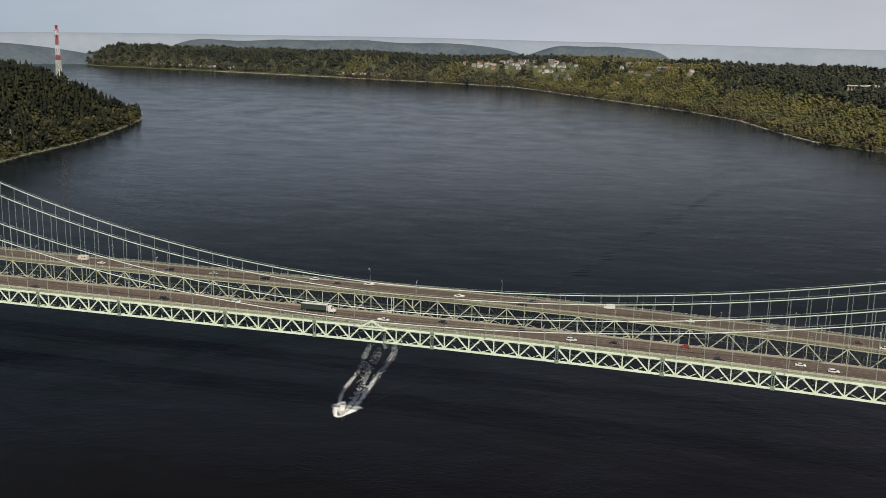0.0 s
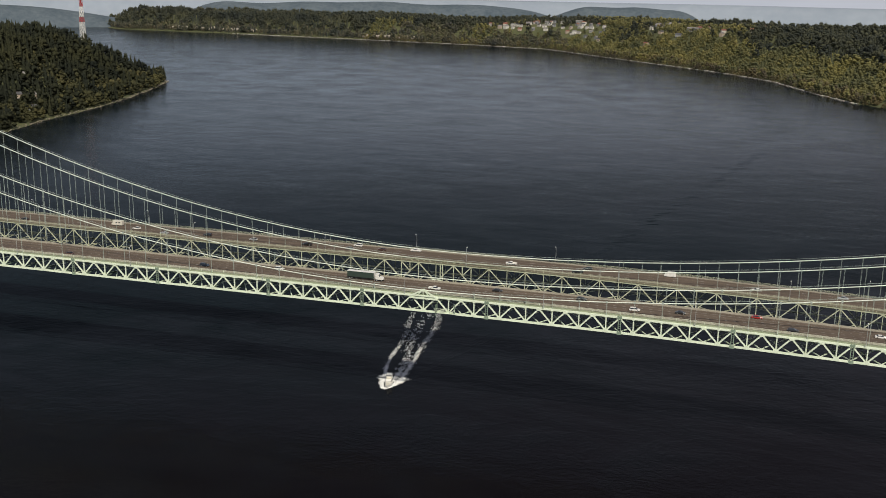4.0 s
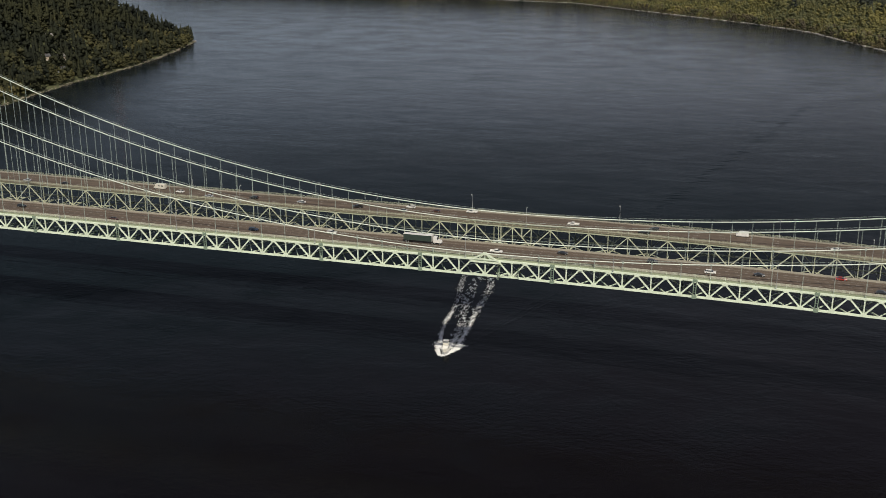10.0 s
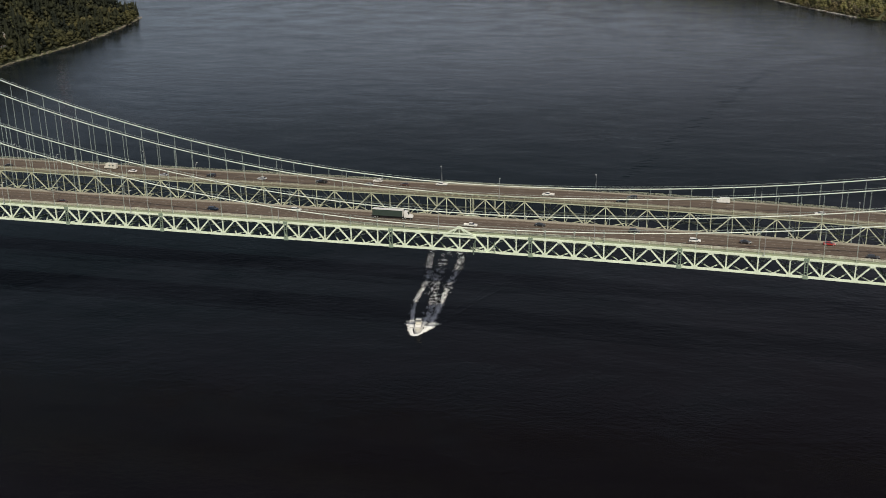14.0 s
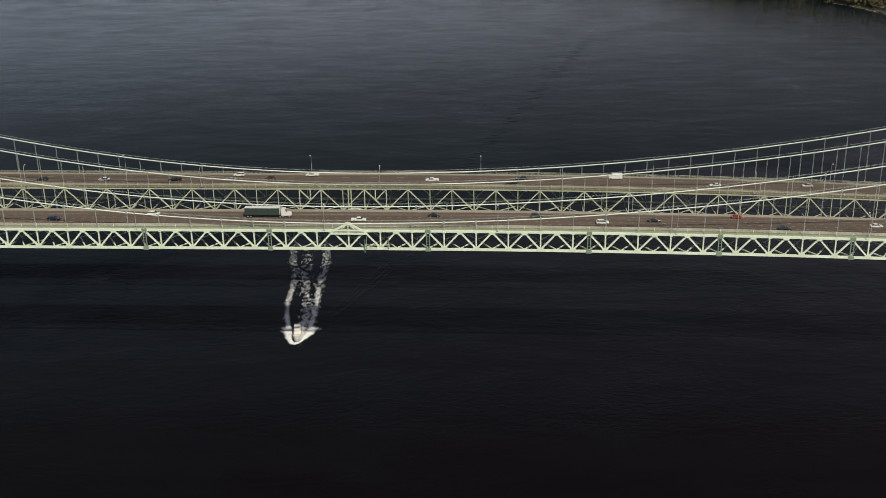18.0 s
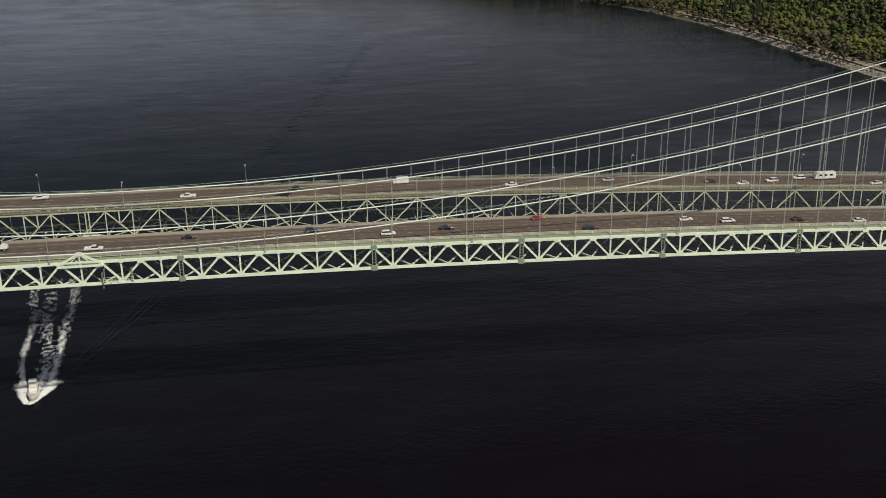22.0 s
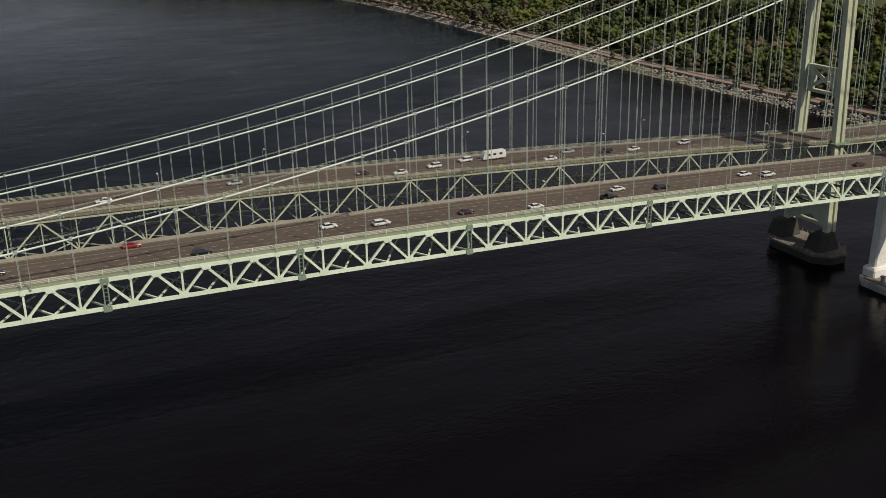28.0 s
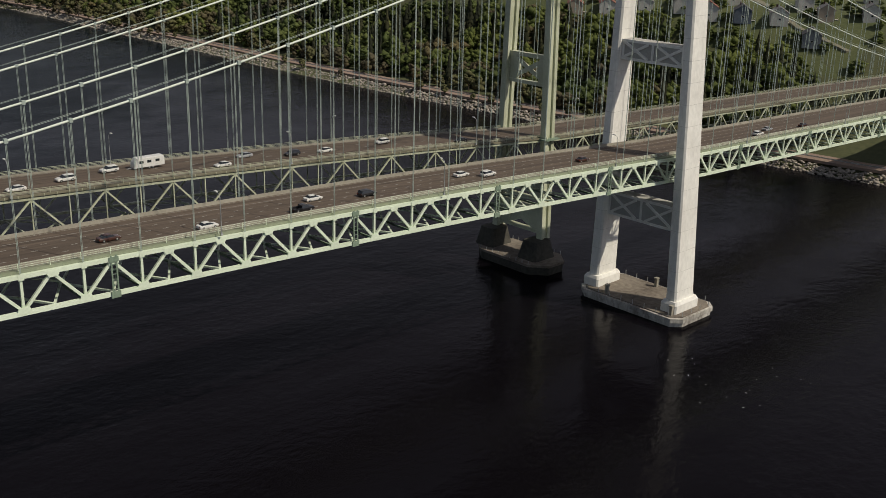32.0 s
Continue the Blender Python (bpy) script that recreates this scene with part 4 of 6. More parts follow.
for y in (OY0, OY1):
    near = y < OLD_Y
    chords = []
    for name, drop in (("top_chord", 0.0), ("bottom_chord", OLD_DEPTH)):
        m = Mesh()
        m.loft([[(x, y - 0.32, old_top(x) - drop - 0.32), (x, y + 0.32, old_top(x) - drop - 0.32), (x, y + 0.32, old_top(x) - drop + 0.32), (x, y - 0.32, old_top(x) - drop + 0.32)] for x in XS])
        chords.append(part(name, m, M["green_old"], old_bridge, "weathered green chord of the truss"))
    rest = Mesh()
    for k in range(-23, 50):
        xb = OLD_SHIFT + k * OLD_PANEL
        zb = old_top(xb) - OLD_DEPTH
        for s in (-0.5, 0.5):
            xt = xb + s * OLD_PANEL
            zt = old_top(xt)
            m = Mesh().beam((0, y, zb + 0.3), (xt - xb, y, zt - 0.3), 0.38, 0.42)
            g = Mesh().box(-0.15, 0.15, y - 0.18, y + 0.18, zb + 0.3, old_top(xb) - 0.3) if s < 0 else Mesh().box(xt - xb - 0.15, xt - xb + 0.15, y - 0.18, y + 0.18, old_top(xt) - OLD_DEPTH + 0.3, zt - 0.3)
            if near and -16 <= k < 32:
                part("diagonal", m, M["green_old"], chords[1], at=(xb, 0, 0))
                part("post", g, M["green_old"], chords[1], at=(xb, 0, 0))
            else:
                rest.add([(p[0] + xb, p[1], p[2]) for p in m.v + g.v], m.f + [tuple(i + len(m.v) for i in f) for f in g.f])
    tagged(part("truss_web", rest, M["green_old"], chords[1]), kind="stuff")
# Floor beams coloured darker here too, for the shade below the road.
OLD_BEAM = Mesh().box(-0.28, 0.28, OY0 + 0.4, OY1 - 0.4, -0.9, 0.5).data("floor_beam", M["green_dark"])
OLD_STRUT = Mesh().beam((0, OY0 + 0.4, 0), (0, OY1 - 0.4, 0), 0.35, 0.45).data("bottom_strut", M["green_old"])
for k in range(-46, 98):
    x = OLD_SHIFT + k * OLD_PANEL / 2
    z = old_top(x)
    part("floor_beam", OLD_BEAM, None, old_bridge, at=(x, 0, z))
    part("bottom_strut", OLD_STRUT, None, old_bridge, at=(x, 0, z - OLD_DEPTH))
    m = Mesh()
    for a, b in ((OY0 + 0.4, OY1 - 0.4), (OY1 - 0.4, OY0 + 0.4)):
        if k % 2:
            m.beam((0, a, z - OLD_DEPTH), (OLD_PANEL / 2, (a + b) / 2, z - OLD_DEPTH), 0.28, 0.3).beam((0, a, z - OLD_DEPTH), (-OLD_PANEL / 2, (a + b) / 2, z - OLD_DEPTH), 0.28, 0.3)
    if k % 2:
        part("wind_brace", m, M["green_old"], old_bridge, at=(x, 0, 0))
# The stiffened middle of the older truss.
m = Mesh()
zc = old_top(OLD_SHIFT)
for s in (-1, 1):
    for a in (0.5, 0.75, 1.0):
        x = OLD_SHIFT + s * a * OLD_PANEL
        m.box(x - 0.2, x + 0.2, OY0 - 0.25, OY0 - 0.02, zc - (OLD_DEPTH if a != 0.75 else 5.4), zc)
    m.beam((OLD_SHIFT + s * 0.75 * OLD_PANEL, OY0 - 0.1, zc - 5.2), (OLD_SHIFT + s * OLD_PANEL, OY0 - 0.1, zc - 0.2), 0.3, 0.4)
    for a in (0.25, 0.62):
        m.beam((OLD_SHIFT + s * (a + 0.18) * OLD_PANEL, OY0 - 0.1, zc + 0.2), (OLD_SHIFT + s * a * OLD_PANEL, OY0 - 0.1, zc + 2.2), 0.3, 0.35)
        m.beam((OLD_SHIFT + s * (a - 0.18) * OLD_PANEL, OY0 - 0.1, zc + 0.2), (OLD_SHIFT + s * a * OLD_PANEL, OY0 - 0.1, zc + 2.2), 0.3, 0.35)
for dx in (2.4, 3.6):
    m.box(OLD_SHIFT + dx - 0.2, OLD_SHIFT + dx + 0.2, OY0 - 0.4, OY0 - 0.02, zc - OLD_DEPTH - 0.6, zc + 0.6)
for s in (-1, 1):
    m.beam((OLD_SHIFT + 6 + s * 9, OY0 - 0.3, zc - OLD_DEPTH - 0.4), (OLD_SHIFT + 6, OY0 - 0.3, zc - OLD_DEPTH + 1.2), 0.4, 0.5)
part("midspan_frame", m, M["green_old"], old_bridge, "extra weathered bracing at midspan")
for y in (OY0, OY1):
    pts, r = cable_run(old_cable, y, -TOWER_X, 770, 200, 0.24)
    cable = part("main_cable", Mesh().tube(pts, r, 10), M["cable"], old_bridge, "pale wrapped main cable", True)
    m = Mesh()
    for s in (-0.3, 0.3):
        m.tube([(x, yy + s, z + 1.1) for x, yy, z in pts], 0.03, 4)
    part("hand_line", m, M["hanger"], cable, "thin hand lines above the cable")
    for k in range(-44, 80):
        x = OLD_SHIFT + k * OLD_PANEL / 2
        if abs(x - 431) < 4 or old_cable(x) - old_top(x) < 3.2:
            continue
        m = Mesh()
        for s in (-0.12, 0.12):
            m.beam((s, y, old_top(x) + 0.3), (s, y, old_cable(x)), 0.07, 0.07)
        m.box(-0.3, 0.3, y - 0.32, y + 0.32, old_cable(x) - 0.3, old_cable(x) + 0.36)
        part("hanger", m, M["hanger"], cable, at=(x, 0, 0))


# ---- towers ----
def leg_ring(x, y, lx, ly, z, c=0.5):
    return [(x - lx + c, y - ly, z), (x + lx - c, y - ly, z), (x + lx, y - ly + c, z), (x + lx, y + ly - c, z), (x + lx - c, y + ly, z), (x - lx + c, y + ly, z), (x - lx, y + ly - c, z), (x - lx, y - ly + c, z)]


def concrete_tower(x):
    tower = thing("bridge_tower", "pale concrete bridge tower with two leaning legs", "tower", "bridge towers", at=(x, 0, 0))
    south, north = (lambda z: -20.6 + 0.050 * z), (lambda z: 11.6 - 0.010 * z)
    wide, deep = (lambda z: 5.3 - 0.014 * z), (lambda z: 2.0 - 0.003 * z)
    for leg_y in (south, north):
        levels = [3.4 + 6.7 * k for k in range(22)]
        leg = part("leg", Mesh().loft([leg_ring(0, leg_y(z), wide(z), deep(z), z, 0.55) for z in levels]), M["concrete"], tower)
        for z in levels[1:-1]:
            part("pour_joint", Mesh().loft([leg_ring(0, leg_y(z), wide(z) + 0.012, deep(z) + 0.012, z + dz, 0.55) for dz in (-0.05, 0.05)]), M["seam"], leg)
        y = leg_y(4)
        part("pedestal", Mesh().loft([leg_ring(0, y, 6.5, 3.1, 3.0), leg_ring(0, y, 6.5, 3.1, 6.0), leg_ring(0, y, 5.9, 2.6, 7.0)]), M["concrete"], leg, "flared pale concrete foot")
    for z0, z1 in ((29.0, 37.0), (81.0, 87.5), (126.0, 134.0)):
        h = (z0 + z1) / 2
        a, b = south(h) + 1.0, north(h) - 1.0
        c, half = (a + b) / 2, (b - a) / 2
        # Strut body in a darker grey than its raised pattern.
        strut = part("strut", Mesh().box(-2.4, 2.4, a, b, z0, z1), M["joint"], tower, "grey concrete cross strut with raised crosses")
        for f in (-2.5, 2.5):
            for e in (-half / 2, half / 2):
                m = Mesh()
                for s in (-1, 1):
                    m.beam((f, c + e - s * half * 0.36, z0 + 0.9), (f, c + e + s * half * 0.36, z1 - 0.9), 0.68 + 0.03 * s, 0.8)
                part("cross_relief", m, M["concrete"], strut, "raised concrete cross pattern")
            for zz in (z0 + 0.4, z1 - 0.4):
                part("rim", Mesh().beam((f, a, zz), (f, b, zz), 0.4, 0.8), M["concrete"], strut, "raised concrete rim")
            for yy in (a + 1.3, c, b - 1.3):
                part("rib", Mesh().box(f - 0.22, f + 0.22, yy - 0.35, yy + 0.35, z0 + 0.8, z1 - 0.8), M["concrete"], strut, "raised concrete rib")
    return tower


new_tower = concrete_tower(TOWER_X)


def pier_pad(x):
    pad = thing("pier_pad", "broad stained concrete pier pad standing in the water", "pier", at=(x, -6.0, 0))
    hx, hy = 11.0, 20.5
    out = lambda e: [(-hx - e + 3, -hy - e), (hx + e - 3, -hy - e), (hx + e, -hy - e + 3), (hx + e, hy + e - 3), (hx + e - 3, hy + e), (-hx - e + 3, hy + e), (-hx - e, hy + e - 3), (-hx - e, -hy - e + 3)]
    part("base", Mesh().prism(out(0.0), -6, 1.5), M["padside"], pad, "water-stained concrete side")
    part("rim", Mesh().prism(out(0.45), 1.5, 2.9), M["padside"], pad, "streaked pale concrete rim")
    part("top", Mesh().prism(out(-0.5), 2.9, 3.25), M["pad"], pad, "brown stained slab")
    post = Mesh().box(-0.08, 0.08, -0.08, 0.08, 3.2, 4.9).data("stanchion", M["steel"])
    for s in (-1, 1):
        for k in range(8):
            part("stanchion", post, None, pad, at=(s * 10.7, -16.5 + k * 4.7, 0))
        for k in range(4):
            part("stanchion", post, None, pad, at=(-7.5 + k * 5.0, s * 19.8, 0))
    for px, py in ((-9.0, -16.5), (-9.6, 9.0), (8.8, 2.0)):
        part("bollard", Mesh().box(px - 0.5, px + 0.5, py - 0.5, py + 0.5, 3.2, 6.0).box(px - 0.7, px + 0.7, py - 0.7, py + 0.7, 6.0, 6.5), M["barrier"], pad, "small pale navigation box")
    return pad


pad = pier_pad(TOWER_X + 1.5)


def steel_tower(x):
    tower = thing("bridge_tower", "weathered green riveted steel bridge tower", "tower", "bridge towers", at=(x, OLD_Y, 0))
    for s in (-1, 1):
        ly = lambda z: s * (11.4 - 0.021 * z)
        cells = ((-1.6, 0.78, 1.3), (1.6, 0.78, 1.3), (0, 1.0, 0.55))
        for cx, hx, hy in cells:
            part("leg", Mesh().loft([leg_ring(cx, ly(z), hx, hy, z, 0.08) for z in (10.5, 40, 70, 100, 130, 143)]), M["green_old"], tower)
    for z0, z1 in ((12, 22), (24, 34), (66, 77), (104, 114), (134, 141)):
        y = 10.2 - 0.021 * z0
        part("strut", Mesh().box(-1.0, 1.0, -y, y, z1 - 1.4, z1), M["green_old"], tower, "green upper cross strut")
        strut = part("strut", Mesh().box(-1.0, 1.0, -y, y, z0, z0 + 1.2), M["green_old"], tower, "green cross strut with arched web plates")
        m = Mesh()
        h = (z0 + z1) / 2
        for s in (-1, 1):
            thick = 3.0 if z1 < 45 else 1.6
            m.beam((0, s * y, z0 + 1), (0, 0, h), 0.50 + 0.02 * s, thick).beam((0, s * y, z1 - 1), (0, 0, h), 0.43 + 0.02 * s, thick)
            m.add([(f, s * yy, zz) for f in (-0.7, 0.7) for yy, zz in ((y, z0), (y, z1), (y * 0.62, z1 - 0.5), (y * 0.5, h), (y * 0.62, z0 + 0.5))],
                  [(0, 1, 2, 3, 4), (9, 8, 7, 6, 5), (1, 6, 7, 2), (2, 7, 8, 3), (3, 8, 9, 4), (4, 9, 5, 0)])
        part("web_plate", m, M["green_old"], strut, "arched green web plate")
    for s in (-1, 1):
        m = Mesh().box(-3.6, 3.6, s * 11 - 2.2, s * 11 + 2.2, 47.6, 48.1)
        for k in range(7):
            m.box(-3.6 + k * 1.2 - 0.05, -3.6 + k * 1.2 + 0.05, s * 13.1 - 0.05, s * 13.1 + 0.05, 48.1, 49.2)
        part("platform", m, M["green_dark"], tower, "dark green service platform round the leg")
    return tower


old_tower = steel_tower(431)
pier = thing("bridge_pier", "brown weathered concrete pier of the older bridge, darkened for deck shade", "pier", at=(428, OLD_Y - 3.0, 0))
outline = lambda hx, hy: [(-hx + 5, -hy), (hx - 5, -hy), (hx, -hy + 6), (hx, hy - 6), (hx - 5, hy), (-hx + 5, hy), (-hx, hy - 6), (-hx, -hy + 6)]
part("caisson", Mesh().prism(outline(8.8, 17.6), -6, 3.0), M["pier_old"], pier)
part("ledge", Mesh().prism(outline(9.2, 18.0), 3.0, 3.9), M["pad"], pier, "stained ledge of the caisson")
for s in (-1, 1):
    part("pedestal", Mesh().prism([(-5.0, 3.0 + s * 10.8 - 4.6), (5.0, 3.0 + s * 10.8 - 4.6), (5.8, 3.0 + s * 10.8 - 3.6), (5.8, 3.0 + s * 10.8 + 3.6), (5.0, 3.0 + s * 10.8 + 4.6), (-5.0, 3.0 + s * 10.8 + 4.6), (-5.8, 3.0 + s * 10.8 + 3.6), (-5.8, 3.0 + s * 10.8 - 3.6)], 3.9, 10.6, 0.72), M["pier_old"], pier, "sloped dark pedestal under a leg")
stanchion = Mesh().box(-0.08, 0.08, -0.08, 0.08, 3.9, 5.2).data("stanchion", M["steel"])
for k in range(9):
    for s in (-8.9, 8.9):
        part("stanchion", stanchion, None, pier, at=(s, -12 + 3 * k, 0))
# The far ends of the span.
copy_thing(new_tower, pose(-TOWER_X, 0, 0))
copy_thing(pad, pose(-TOWER_X, -6.0, 0))
copy_thing(old_tower, pose(-429, OLD_Y, 0))
copy_thing(pier, pose(-429, OLD_Y - 3.0, 0))


# ---- street lamps ----
def street_lamp(x, y, z, toward, height):
    lamp = thing("street_lamp", "slim grey street lamp with a curved arm on the bridge edge", "street lamp", "bridge lamps", at=(x, y, z))
    m = Mesh().tube([(0, 0, 0), (0, 0, height * 0.5), (0, 0, height - 1.2), (0, toward * 0.35, height - 0.4), (0, toward * 1.2, height)], [0.13, 0.1, 0.08, 0.07, 0.06], 8)
    part("pole", m, M["steel"], lamp)
    part("base", Mesh().prism([(-0.25, -0.25), (0.25, -0.25), (0.25, 0.25), (-0.25, 0.25)], -0.1, 0.5, 0.8), M["steel"], lamp)
    part("lamp_head", Mesh().box(-0.22, 0.22, min(toward * 1.1, toward * 2.0), max(toward * 1.1, toward * 2.0), height - 0.06, height + 0.16), M["lens"], lamp, "pale lamp head")
    return lamp


for x in (-222, -155, -82, -9, 57, 124, 194, 262, 327, 398, 472, 545):
    street_lamp(x, -12.6, road_at(x) - 0.1, 1, 9.2)
for x in (-268, -190, -112, -27, 49, 125, 202, 275, 350, 470, 545):
    street_lamp(x, OY1 + 0.9, old_top(x) + 1.1, -1, 9.0)
for x in (-230, -150, -72, 6, 84, 165, 240, 320, 395, 510):
    street_lamp(x, OY0 - 0.9, old_top(x) + 1.1, 1, 9.0)


# ---- vehicles ----
def wheels(car, length, width, xs, r=0.34):
    for x in xs:
        for s in (-1, 1):
            n = 12
            ring = lambda rr, yy: [(x + rr * math.cos(2 * math.pi * i / n), yy, r + rr * math.sin(2 * math.pi * i / n)) for i in range(n)]
            y = s * (width / 2 - 0.12)
            tyre = part("wheel", Mesh().loft([ring(r * 0.94, y - 0.12), ring(r, y - 0.07), ring(r, y + 0.07), ring(r * 0.94, y + 0.12)]), M["tyre"], car, "black rubber tyre")
            part("rim", Mesh().loft([ring(r * 0.6, y + s * 0.1), ring(r * 0.5, y + s * 0.135)]), M["steel"], tyre, "grey wheel rim")


def car_shell(profile, width, tumble):
    """A body skinned from a side outline: x, z low, z high and half width at the top, station by station."""
    rings = []
    for x, lo, hi, top in profile:
        w = width / 2
        rings.append([(x, -w * 0.94, lo), (x, w * 0.94, lo), (x, w, lo + 0.35 * (hi - lo)), (x, w * 0.98, lo + 0.7 * (hi - lo)), (x, w * top, hi), (x, -w * top, hi), (x, -w * 0.98, lo + 0.7 * (hi - lo)), (x, -w, lo + 0.35 * (hi - lo))])
    return Mesh().loft(rings)


def cabin_shell(stations, width):
    rings = []
    for x, lo, hi, top in stations:
        w = width / 2
        rings.append([(x, -w * 0.95, lo), (x, w * 0.95, lo), (x, w * top, hi), (x, -w * top, hi)])
    return Mesh().loft(rings)


def lights(car, front, rear, width, z):
    for s in (-1, 1):
        part("headlight", Mesh().box(front - 0.06, front + 0.02, s * width * 0.36 - 0.2, s * width * 0.36 + 0.2, z - 0.08, z + 0.1), M["lens"], car, "clear headlight")
        part("tail_light", Mesh().box(rear - 0.02, rear + 0.05, s * width * 0.4 - 0.12, s * width * 0.4 + 0.12, z, z + 0.22), M["red"], car, "red tail light")


def vehicle(style, paint):
    names = {"car": ("sedan car", "car"), "suv": ("tall sport utility car", "car"), "pickup": ("pickup truck", "pickup")}
    words, cat = names[style]
    tone = {"white": "white", "black": "black", "silver": "silver-grey", "brown": "dark maroon", "red": "red", "blue": "dark blue"}[paint]
    car = thing({"car": "sedan_car", "suv": "sport_utility_car", "pickup": "pickup_truck"}[style], f"{tone} {words} driving on the bridge road", cat, "bridge traffic")
    mat = M[paint]
    if style == "car":
        L, W = 4.7, 1.82
        part("body", car_shell([(-2.35, 0.42, 0.85, 0.8), (-2.2, 0.28, 0.98, 0.86), (-1.2, 0.24, 1.02, 0.92), (0.9, 0.24, 0.98, 0.92), (2.0, 0.26, 0.84, 0.85), (2.35, 0.4, 0.66, 0.75)], W, 0.9), mat, car, smooth=False)
        part("window_band", cabin_shell([(-1.75, 0.96, 1.0, 0.9), (-1.0, 0.98, 1.40, 0.74), (0.25, 0.98, 1.42, 0.74), (1.15, 0.93, 0.97, 0.9)], W), M["glass"], car, "dark window glass")
        part("roof", cabin_shell([(-1.15, 1.36, 1.43, 0.72), (-0.4, 1.41, 1.49, 0.72), (0.35, 1.38, 1.44, 0.72)], W * 0.8), mat, car)
        wheels(car, L, W, (-1.4, 1.42))
        lights(car, 2.3, -2.34, W, 0.62)
    elif style == "suv":
        L, W = 4.8, 1.95
        part("body", car_shell([(-2.4, 0.5, 1.0, 0.9), (-2.25, 0.36, 1.12, 0.92), (0.9, 0.34, 1.1, 0.93), (2.1, 0.36, 1.02, 0.88), (2.4, 0.48, 0.82, 0.8)], W, 0.92), mat, car)
        part("window_band", cabin_shell([(-2.2, 1.08, 1.2, 0.92), (-1.95, 1.1, 1.64, 0.8), (0.35, 1.1, 1.66, 0.8), (1.2, 1.06, 1.12, 0.92)], W), M["glass"], car, "dark window glass")
        part("roof", cabin_shell([(-2.0, 1.6, 1.68, 0.8), (-0.8, 1.64, 1.75, 0.8), (0.42, 1.6, 1.68, 0.8)], W * 0.88), mat, car)
        wheels(car, L, W, (-1.45, 1.45), 0.38)
        lights(car, 2.36, -2.4, W, 0.78)
    else:
        L, W = 5.7, 2.0
        part("body", car_shell([(-0.6, 0.42, 1.12, 0.93), (1.4, 0.4, 1.14, 0.93), (2.6, 0.42, 1.08, 0.9), (2.85, 0.5, 0.86, 0.82)], W, 0.93), mat, car)
        bed = Mesh().box(-2.85, -0.6, -0.98, 0.98, 0.55, 0.75)
        for s in (-1, 1):
            bed.box(-2.85, -0.6, s * 0.94 - 0.06, s * 0.94 + 0.06, 0.75, 1.16)
        bed.box(-2.9, -2.78, -0.98, 0.98, 0.55, 1.16)
        part("cargo_bed", bed, mat, car)
        part("window_band", cabin_shell([(-0.6, 1.1, 1.62, 0.82), (0.75, 1.1, 1.66, 0.8), (1.5, 1.1, 1.16, 0.92)], W), M["glass"], car, "dark window glass")
        part("roof", cabin_shell([(-0.64, 1.6, 1.7, 0.8), (0.2, 1.65, 1.78, 0.8), (0.85, 1.6, 1.68, 0.8)], W * 0.88), mat, car)
        wheels(car, L, W, (-1.75, 1.85), 0.4)
        lights(car, 2.82, -2.88, W, 0.8)
    return car


MAKERS = {}


def park(style, paint, x, y, z, east):
    key = (style, paint)
    m = pose(x, y, z, 0, 0, 0 if east else 180)
    if key not in MAKERS:
        MAKERS[key] = vehicle(style, paint)
        MAKERS[key].matrix_basis = m
        return MAKERS[key]
    return copy_thing(MAKERS[key], m)


NEW_LANES, OLD_LANES = (-7.0, -3.8, -0.4, 3.0, 6.2), (-5.7, -1.9, 1.9, 5.7)
for x, lane, style, paint in ((-254, 2, "suv", "black"), (-194, 0, "car", "brown"), (-118, 1, "suv", "blue"), (3, 1, "pickup", "white"), (32, 3, "car", "black"), (72, 3, "suv", "black"),
                              (97, 1, "suv", "white"), (117, 2, "car", "black"), (165, 0, "suv", "black"), (201, 2, "car", "white"), (215, 1, "suv", "white"), (241, 1, "car", "brown"),
                              (262, 0, "car", "white"), (287, 0, "pickup", "black"), (295, 2, "car", "white"), (309, 1, "suv", "black"), (345, 2, "car", "white"), (352, 1, "suv", "white"),
                              (393, 1, "car", "brown"), (489, 0, "suv", "white"), (501, 1, "car", "silver"), (522, 0, "car", "brown"), (-80, 3, "suv", "white"), (150, 4, "car", "red")):
    park(style, paint, x, NEW_LANES[lane], road_at(x) + 0.012, True)
for x, lane, style, paint in ((-191, 1, "car", "white"), (-171, 0, "car", "silver"), (-146, 1, "suv", "black"), (-118, 1, "car", "white"), (-86, 1, "pickup", "black"), (-59, 3, "suv", "white"),
                              (-61, 1, "car", "silver"), (-44, 2, "car", "brown"), (-26, 3, "pickup", "white"), (28, 1, "pickup", "white"), (-263, 0, "car", "black"), (-288, 0, "car", "silver"),
                              (67, 2, "suv", "black"), (63, 0, "pickup", "black"), (231, 1, "car", "brown"), (243, 0, "car", "white"), (257, 1, "suv", "white"), (300, 0, "car", "white"),
                              (312, 2, "car", "silver"), (326, 1, "suv", "black"), (338, 1, "car", "white"), (364, 2, "suv", "white"), (392, 0, "car", "black"), (441, 1, "car", "silver"),
                              (531, 1, "car", "black"), (547, 2, "car", "brown"), (150, 1, "car", "white"), (190, 2, "car", "silver")):
    park(style, paint, x, OLD_Y + OLD_LANES[lane], old_top(x) + 1.36, False)

# A tractor and trailer on the new bridge.
lorry = thing("semi_truck", "white tractor with a long dark green box trailer on the road", "truck", "bridge traffic", at=(-33, 1.2, road_at(-33) + 0.012))
part("trailer", Mesh().box(-9.6, 4.2, -1.28, 1.28, 1.25, 4.0), M["trailer"], lorry, "dark green box trailer")
